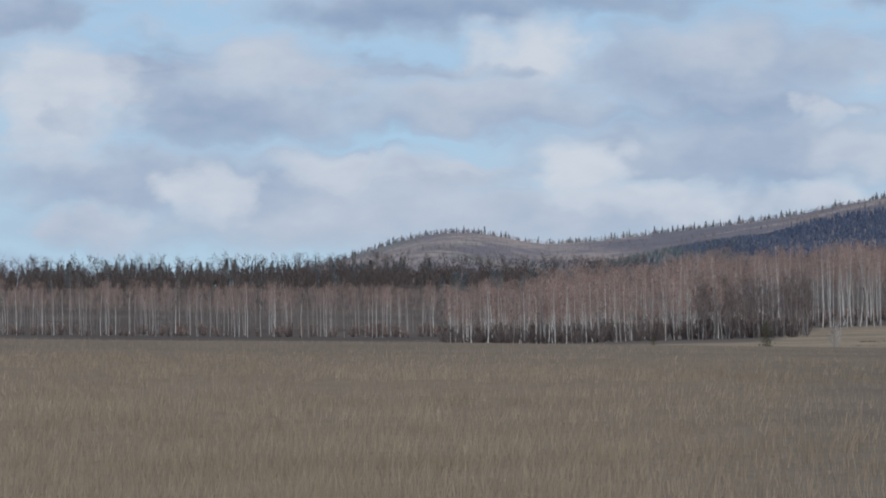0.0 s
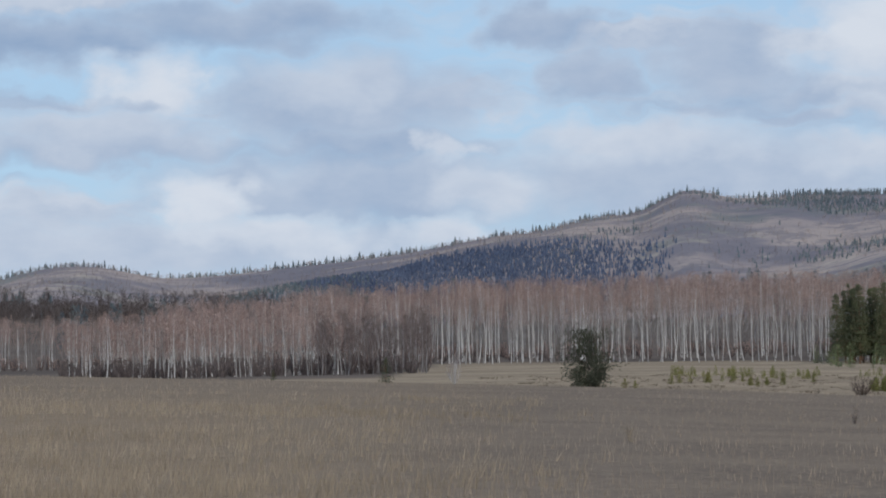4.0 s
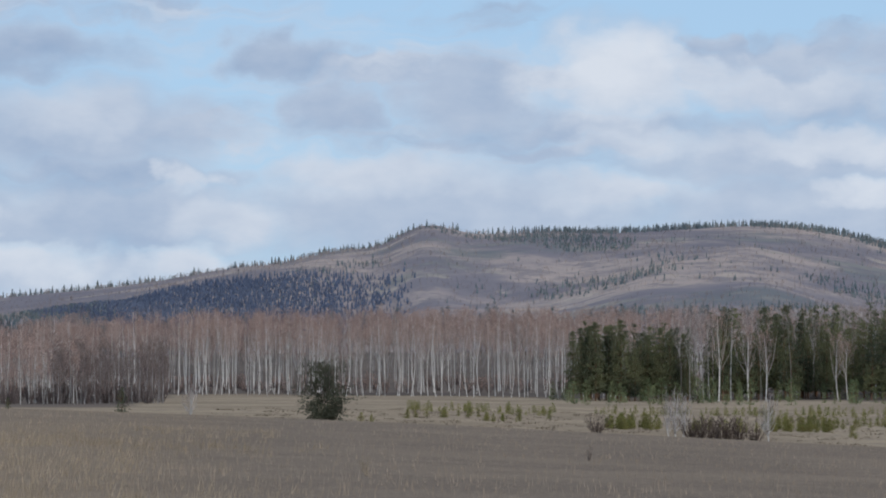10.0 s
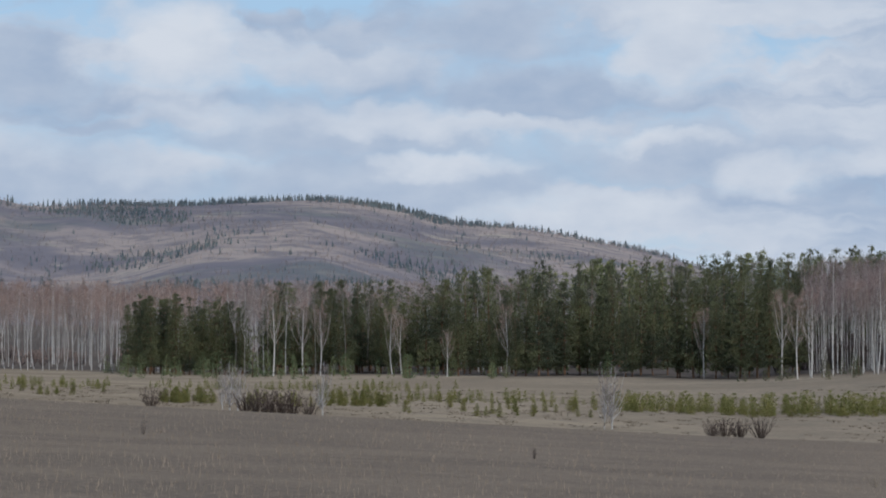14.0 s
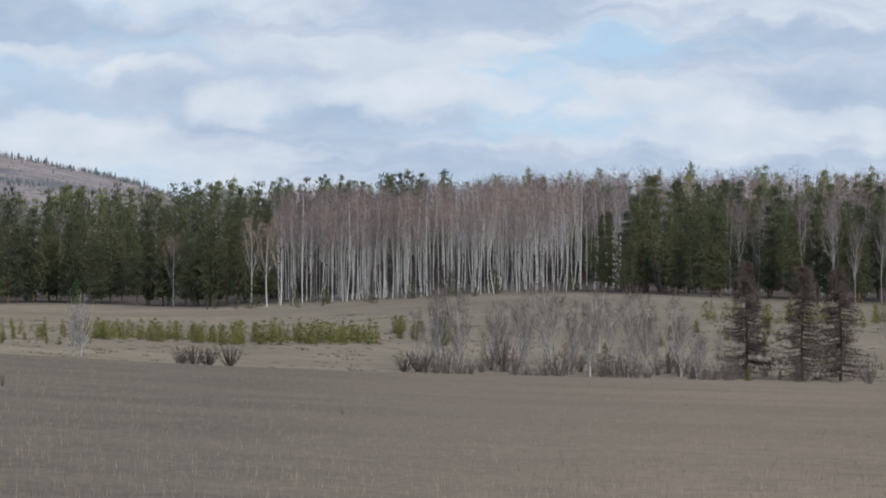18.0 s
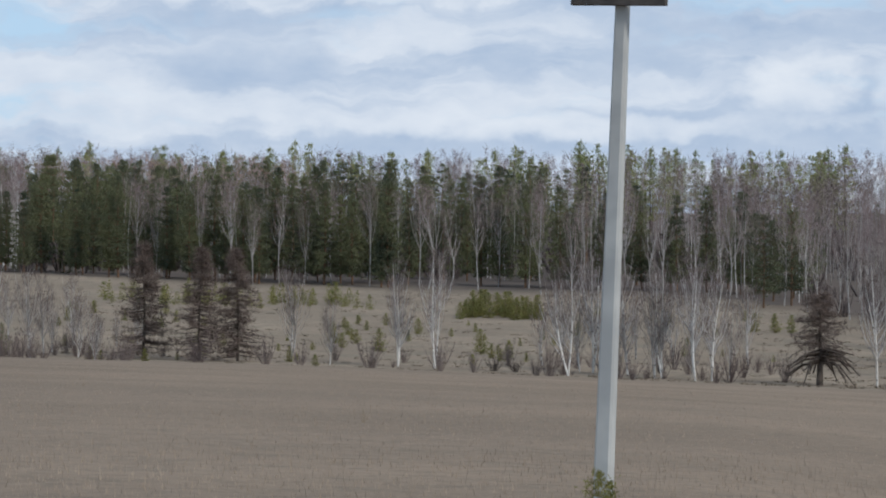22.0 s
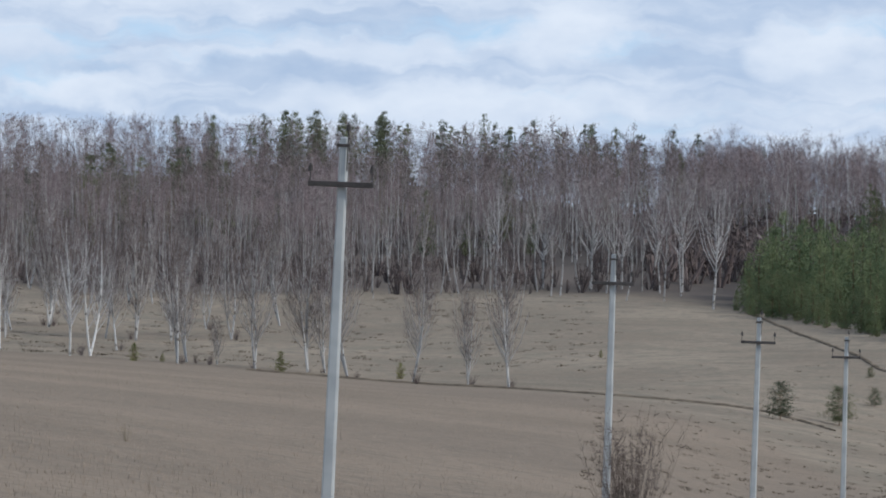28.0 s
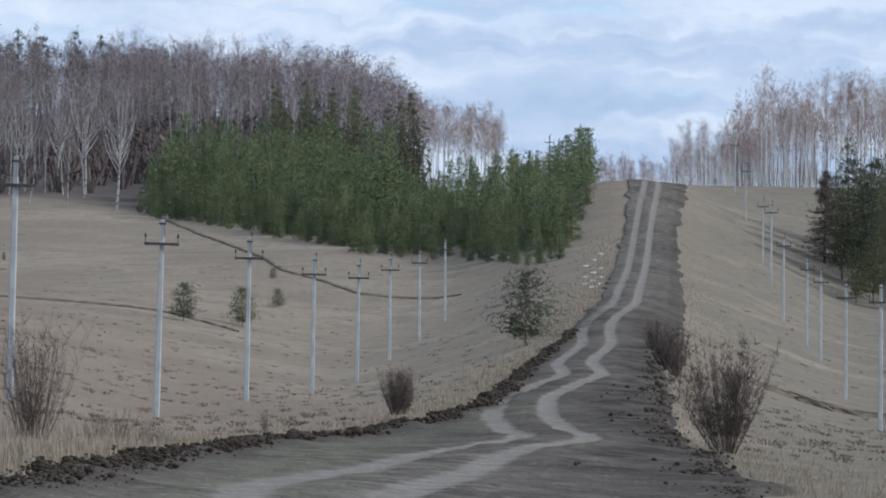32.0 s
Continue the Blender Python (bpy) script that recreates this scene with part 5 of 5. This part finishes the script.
    a.data.foreach_set("value", np.clip(wet * np.clip((330 - r) / 120, 0.25, 1) * np.clip(0.75 + coarse * 1.5, 0, 1), 0, 1).ravel().astype(np.float32))
    a = me.attributes.new("berm", "FLOAT", "POINT")
    a.data.foreach_set("value", np.clip(berm * (0.8 + lump), 0, 1).ravel().astype(np.float32))
    a = me.attributes.new("verge", "FLOAT", "POINT")
    a.data.foreach_set("value", (np.exp(-((w[None, :] * wide - 2.4) / 1.1) ** 2) * np.clip((140 - r) / 40, 0, 1) * (1 - rut)).ravel().astype(np.float32))
    tagged(new("road", me), "rutted muddy gravel road climbing to a crest", "road", kind="structure")
    # the broken turf and clods along its edges
    g = np.random.default_rng(51)
    hv, ht, c = [], [], 0
    ball = bmesh.new()
    bmesh.ops.create_icosphere(ball, subdivisions=1, radius=1.0)
    bv = np.array([p.co for p in ball.verts])
    bt = np.array([[p.index for p in f.verts] for f in ball.faces])
    ball.free()
    for side, share in ((left, 8500), (right, 2500), (None, 350)):
        for _ in range(share):
            rr = math.exp(g.uniform(math.log(36), math.log(240)))
            if side is None:  # churned mud beside the tracks
                rr = g.uniform(60, 150)
                lo, hi = float(np.interp(rr, rs, mid)) + math.degrees(2.2 / rr), float(np.interp(rr, rs, right))
                a0 = lo + (hi - lo) * g.uniform()
                if noise.noise(Vector((rr * 0.18, a0 * 1.3, 4.0))) < 0.12:
                    continue
            else:
                a0 = float(np.interp(rr, rs, side)) + math.degrees((g.normal() * 0.2 + (0.55 if side is left else -0.5)) / rr)
            px, py = polar(a0, rr)
            s = 0.00027 * min(rr, 110) * math.exp(g.normal() * 0.5) * (1.2 if side is left else 0.9)
            p = bv * (1 + 0.18 * g.normal(size=(len(bv), 1))) * (s * g.uniform(0.8, 1.6), s * g.uniform(0.8, 1.6), s * 0.8)
            hv.append(p + (px, py, float(height(px, py)) + 0.05 + 0.1 * min(1.0, max(0.0, (rr - 60) / 60)) + (0.2 if side is left else 0.08) * math.exp(-abs(g.normal())) + s * 0.1)), ht.append(bt + c)
            c += len(bv)
    me = mesh_from("mud_clods", np.concatenate(hv), np.concatenate(ht), [MUD])
    tagged(new("mud_clods", me), "dark clods of turned earth along the road", "clods", kind="stuff")


build_road()

# ---- dry grass of the field ----


def build_grass():
    g = np.random.default_rng(61)
    n = 150000
    r = np.exp(g.uniform(math.log(38), math.log(320), n))
    az = g.uniform(-8, 62, n)
    keep = r < np.interp(az, EDGE_AZ, np.maximum(EDGE_R, 150)) - 4
    k = sorted(ROAD)
    lo = np.interp(r, [a[0] for a in k], [a[1] for a in k])
    hi = np.interp(r, [a[0] for a in k], [a[2] for a in k])
    keep &= (az < lo - 0.3) | (az > hi + 0.3) | (r < 38)
    # fewer blades over the part of the field coloured as cloud shade
    keep &= g.uniform(size=n) > 0.6 * np.interp(az, (1, 7, 20, 27), (0, 1, 1, 0))
    az, r = az[keep], r[keep]
    x, y = polar(az, r)
    f = np.array([noise.noise(Vector((a * 0.031, b * 0.047, 0.5))) for a, b in zip(x, y)])
    h = np.clip(0.10 + 0.14 * np.clip((23 - az) / 8, 0, 1) + 0.07 * f + g.normal(size=len(x)) * 0.03, 0.04, 0.3)
    h = np.where(g.uniform(size=len(x)) < 0.002, h + 0.3, h)
    b = np.stack([x, y, height(x, y) - 0.02], -1)
    t = b + np.stack([g.normal(size=len(x)) * 0.12, g.normal(size=len(x)) * 0.12, np.ones(len(x))], -1) * h[:, None]
    v, tr = slivers(b, t, (0.004 + r * 0.00005) * g.uniform(0.6, 1.5, len(x)), g)
    tagged(new("dry_grass", mesh_from("dry_grass", v, tr, [GRASS])), "dry brown standing grass of the field", "grass", kind="stuff")
    # taller golden tufts over the near part of the field
    n = 5500
    az, r = g.uniform(-8, 8, n), np.exp(g.uniform(math.log(52), math.log(230), n))
    x, y = polar(az, r)
    f = np.array([noise.noise(Vector((a * 0.05, b * 0.03, 4.5))) for a, b in zip(x, y)])
    ok = f + 0.3 * g.normal(size=n) > -0.15 + np.clip(az / 8, 0, 1)
    x, y, r = (np.repeat(q[ok], 13) for q in (x, y, r))
    x, y = x + g.normal(size=len(x)) * 0.28, y + g.normal(size=len(x)) * 0.28
    b = np.stack([x, y, height(x, y) - 0.02], -1)
    t = b + np.stack([g.normal(size=len(x)) * 0.22 + 0.12, g.normal(size=len(x)) * 0.2, np.ones(len(x))], -1) * g.uniform(0.18, 0.48, (len(x), 1))
    v, tr = slivers(b, t, (0.003 + r * 0.00006) * g.uniform(0.6, 1.5, len(x)), g)
    tagged(new("dry_grass", mesh_from("dry_grass", v, tr, [STALK])), "tall golden grass tufts in the field", "grass", kind="stuff")


build_grass()

# ---- the front row of the woods, tree by tree ----


def front_row(makers, h0, seed, az0, az1, r, n, lo, hi, dr=9.0):
    g = np.random.default_rng(seed)
    plant(makers, [(az0 + (az1 - az0) * (k + g.uniform(0, 0.9)) / n, r(az0 + (az1 - az0) * k / n) + g.uniform(-dr, dr), g.uniform(lo, hi)) for k in range(n)], seed, h0)


def foot(az):
    return float(np.interp(az, FOOT_AZ, FOOT_R))


row = birch_makers(6, 500, 19.0, "slim birch with a white trunk in the front row", "birches in the front row", [BARK_BIRCH, LIMB_PALE, TWIG_BIRCH], limbs=26, twigs=900, bare=0.36, spread=0.14, trunk=0.0054, twig_w=0.018, fork=0.042, rise=(1.6, 3.0))
front_row(row, 19.0, 71, 5.6, 12.0, lambda a: foot(a) + 6, 62, 15, 19.5)
front_row(row, 19.0, 72, 21.6, 25.4, lambda a: foot(a) + 10, 40, 16, 20)
row = birch_makers(5, 520, 18.0, "grey-stemmed birch at the edge of the slope wood", "birches in the front row", SLOPEB, limbs=30, twigs=1100, bare=0.34, spread=0.14, trunk=0.0068, twig_w=0.016, fork=0.042, rise=(1.6, 3.0))
front_row(row, 18.0, 73, 37.5, 49.0, lambda a: foot(a) + 4, 60, 13, 18, 16)
front_row(row, 18.0, 74, 27.5, 37.5, lambda a: foot(a) + 8, 32, 13, 18, 14)
row = pine_makers(7, 540, 20.0, "dark green pine at the wood's edge", "pines in the front row", PINE, clumps=1700, crown=0.1, width=0.155, size=0.026, round_top=0.2, tri=5)
front_row(row, 20.0, 75, 11.2, 12.9, lambda a: 822, 20, 10, 17, 8)
front_row(row, 20.0, 76, 13.2, 21.0, lambda a: foot(a) + 14, 56, 11, 21, 12)
front_row(row, 20.0, 77, 25.6, 31.5, lambda a: foot(a) + 14, 32, 12, 19, 10)
front_row(row, 20.0, 81, 31.0, 37.4, lambda a: foot(a) + 30, 24, 12, 18, 14)
front_row(row, 20.0, 82, 26.0, 33.0, lambda a: foot(a) + 75, 30, 16, 21, 20)
row = pine_makers(5, 560, 6.0, "bushy young pine at the plantation's edge", "pines of the plantation", [BARK_PINE, BARK_PINE, NEEDLE_YOUNG], "plantation_pine", clumps=1000, crown=0.05, width=0.26, size=0.038, round_top=0.2, tri=5)
front_row(row, 6.0, 78, 49.65, 56.0, lambda a: float(np.interp(a, STAND_AZ, STAND_R)) + 3, 44, 1.8, 4.2, 5)
front_row(row, 6.0, 79, 49.8, 56.2, lambda a: float(np.interp(a, STAND_AZ, STAND_R)) + 14, 62, 3.4, 6.5, 9)

# ---- ditches, tussocks, verges and weeds ----


def ribbon(name, pts, width, label, seed):
    """A strip of bare dark earth, thrown up a little along its edges."""
    g = np.random.default_rng(seed)
    t = np.linspace(0, 1, 140)
    k = np.linspace(0, 1, len(pts))
    az, r = np.interp(t, k, [p[0] for p in pts]), np.interp(t, k, [p[1] for p in pts])
    x, y = polar(az, r)
    x, y = x + np.cumsum(g.normal(size=len(t))) * 0.08, y + np.cumsum(g.normal(size=len(t))) * 0.08
    d = np.stack([np.gradient(x), np.gradient(y)], -1)
    d /= np.linalg.norm(d, axis=1, keepdims=True)
    v = []
    for o in (-0.5, -0.3, 0.0, 0.3, 0.5):
        w = o * width * g.uniform(0.55, 1.25, len(t))
        px, py = x - d[:, 1] * w, y + d[:, 0] * w
        v.append(np.stack([px, py, height(px, py) + (0.12 + 0.1 * g.uniform(size=len(t)) if abs(o) == 0.3 else 0.03 if o == 0 else -0.06)], -1))
    v = np.stack(v, 1).reshape(-1, 3)
    i, j = np.meshgrid(np.arange(len(t) - 1), np.arange(4), indexing="ij")
    f = np.stack([i * 5 + j, (i + 1) * 5 + j, (i + 1) * 5 + j + 1, i * 5 + j + 1], -1).reshape(-1, 4)
    tagged(new(name, mesh_from(name, v, f, [EARTH], smooth=True)), label, "ditch", kind="structure")


ribbon("ditch", ((42.6, 384), (44.5, 380), (46.4, 374), (48.0, 366), (50.0, 362), (51.0, 352)), 0.6, "dark narrow ditch across the meadow", 1)
ribbon("ditch", ((49.9, 545), (50.6, 490), (51.7, 425), (52.9, 405), (54.2, 398)), 0.5, "dark wheel track below the plantation", 2)
ribbon("ditch", ((58.75, 228), (59.6, 231), (60.4, 233), (61.5, 236)), 5.0, "dark earth bank across the field", 3)


def build_tussocks():
    g = np.random.default_rng(81)
    n = 1300
    az, r = g.uniform(47.5, 62, n), np.exp(g.uniform(math.log(110), math.log(430), n))
    k = sorted(ROAD)
    lo, hi = (np.interp(r, [a[0] for a in k], [a[c] for a in k]) for c in (1, 2))
    ok = (az < lo - 0.4) | (az > hi + 0.4)
    x, y = polar(az[ok], r[ok])
    b, t, w = [], [], []
    for px, py in zip(x, y):
        m, s = 14, g.uniform(0.1, 0.22)
        o = g.normal(size=(m, 2)) * s * 0.6
        p = np.stack([px + o[:, 0], py + o[:, 1], height(px + o[:, 0], py + o[:, 1]) - 0.02], -1)
        b.append(p), t.append(p + np.concatenate([o * 0.7, np.full((m, 1), s * 0.8)], 1)), w.append(np.full(m, 0.022))
    v, f = slivers(np.concatenate(b), np.concatenate(t), np.concatenate(w), g)
    tagged(new("tussocks", mesh_from("tussocks", v, f, [EARTH])), "dark grass tussocks dotted over the meadow", "grass", kind="stuff")
    # darker tufts, mole hills and dead herbs over the upper meadow
    n = 2600
    az, r = g.uniform(6, 48, n), np.exp(g.uniform(math.log(415), math.log(640), n))
    ok = (r > np.interp(az, EDGE_AZ, EDGE_R) + 15) & (r < np.interp(az, FOOT_AZ, FOOT_R))
    x, y = polar(az[ok], r[ok])
    b, t, w = [], [], []
    for px, py in zip(x, y):
        m, s = 12, g.uniform(0.15, 0.45)
        o = g.normal(size=(m, 2)) * s * (1.0, 0.7)
        p = np.stack([px + o[:, 0], py + o[:, 1], height(px + o[:, 0], py + o[:, 1]) - 0.02], -1)
        b.append(p), t.append(p + np.concatenate([o * 0.5, np.full((m, 1), s * 0.7)], 1)), w.append(np.full(m, 0.05))
    v, f = slivers(np.concatenate(b), np.concatenate(t), np.concatenate(w), g)
    tagged(new("tussocks", mesh_from("tussocks", v, f, [EARTH])), "brown tufts strewn over the upper meadow", "grass", kind="stuff")
    # pale straw along the road and round the bushes
    n = 32000
    r = np.exp(g.uniform(math.log(33), math.log(420), n))
    side = g.uniform(size=n) < 0.55
    lo, hi = (np.interp(r, [a[0] for a in k], [a[c] for a in k]) for c in (1, 2))
    off = np.abs(g.normal(size=n)) * 1.8 + 0.1
    az = np.where(side, lo - np.degrees(off / r), hi + np.degrees(off / r))
    x, y = polar(az, r)
    base = np.stack([x, y, height(x, y) - 0.02], -1)
    h = g.uniform(0.08, 0.34, n) * np.where(side, 1.0, 0.5)
    tip = base + np.stack([g.normal(size=n) * 0.15, g.normal(size=n) * 0.15, np.ones(n)], -1) * h[:, None]
    v, f = slivers(base, tip, (0.005 + r * 0.00008) * g.uniform(0.6, 1.4, n), g)
    tagged(new("verge_grass", mesh_from("verge_grass", v, f, [STRAW])), "pale dry grass along the road's verges", "grass", kind="stuff")


build_tussocks()


def weed(az, r, h, mat, label, seed, splay=0.5):
    v, t, m = shrub(np.random.default_rng(seed), h, 9, 40, splay, 0.008)
    root = tagged(new("weed", mesh_from("weed", v, t, [mat, mat], m)), label, "weed")
    root.matrix_basis = stand(az, r, 1.0, 0, 0.02)


weed(11.45, 165, 0.75, SHRUB, "dark dead weed stalk in the field", 1, 0.3)
weed(8.25, 120, 0.6, STRAW, "pale tuft of tall dry grass", 2, 0.8)
weed(8.2, 128, 0.6, STRAW, "pale tuft of tall dry grass", 3, 0.8)
weed(1.0, 118, 0.5, STRAW, "bent pale straw in the field", 4, 1.0)
weed(22.0, 130, 0.5, STRAW, "pale tuft of tall dry grass", 5, 0.7)
weed(31.0, 120, 0.5, STRAW, "pale tuft of tall dry grass", 6, 0.7)
weed(40.9, 110, 0.6, STRAW, "pale tuft of tall dry grass", 7, 0.6)
weed(17.1, 150, 0.6, SHRUB, "dark dead weed stalk in the field", 8, 0.3)
plant(shrub_makers(2, 600, 1.0, "low reddish tuft of dry stalks", "dry stalks by the road", LARCH, stems=40, twigs=300, splay=0.9, thick=0.005), ((49.4, 82, 0.8), (49.75, 84, 0.7), (50.0, 85, 0.6), (49.1, 80, 0.6)), 16, 1.0)


# ---- last snow beside the road ----
g5 = np.random.default_rng(91)
for k in range(11):
    w = np.arange(12) * math.tau / 12
    rim = np.stack([np.cos(w) * g5.uniform(0.5, 1.0, 12) * g5.uniform(0.5, 0.9), np.sin(w) * g5.uniform(0.7, 1.1, 12) * 1.3, np.full(12, -0.05)], -1) * (0.62, 0.8, 1.0)
    v = np.concatenate([rim, rim * (0.8, 0.8, 0) + (0, 0, 0.07), [(0, 0, 0.1)]])
    f = [(a, (a + 1) % 12, 12 + (a + 1) % 12) for a in range(12)] + [(a, 12 + (a + 1) % 12, 12 + a) for a in range(12)] + [(12 + a, 12 + (a + 1) % 12, 24) for a in range(12)]
    ob = tagged(new("snow_patch", mesh_from("snow_patch", v, f, [SNOW])), "small patch of old snow beside the road", "snow", "snow patches by the road")
    ob.matrix_basis = stand(56.27 + 0.12 * math.sin(k * 2.1), 336 + 6.5 * k, 1.0, -56, 0.0)
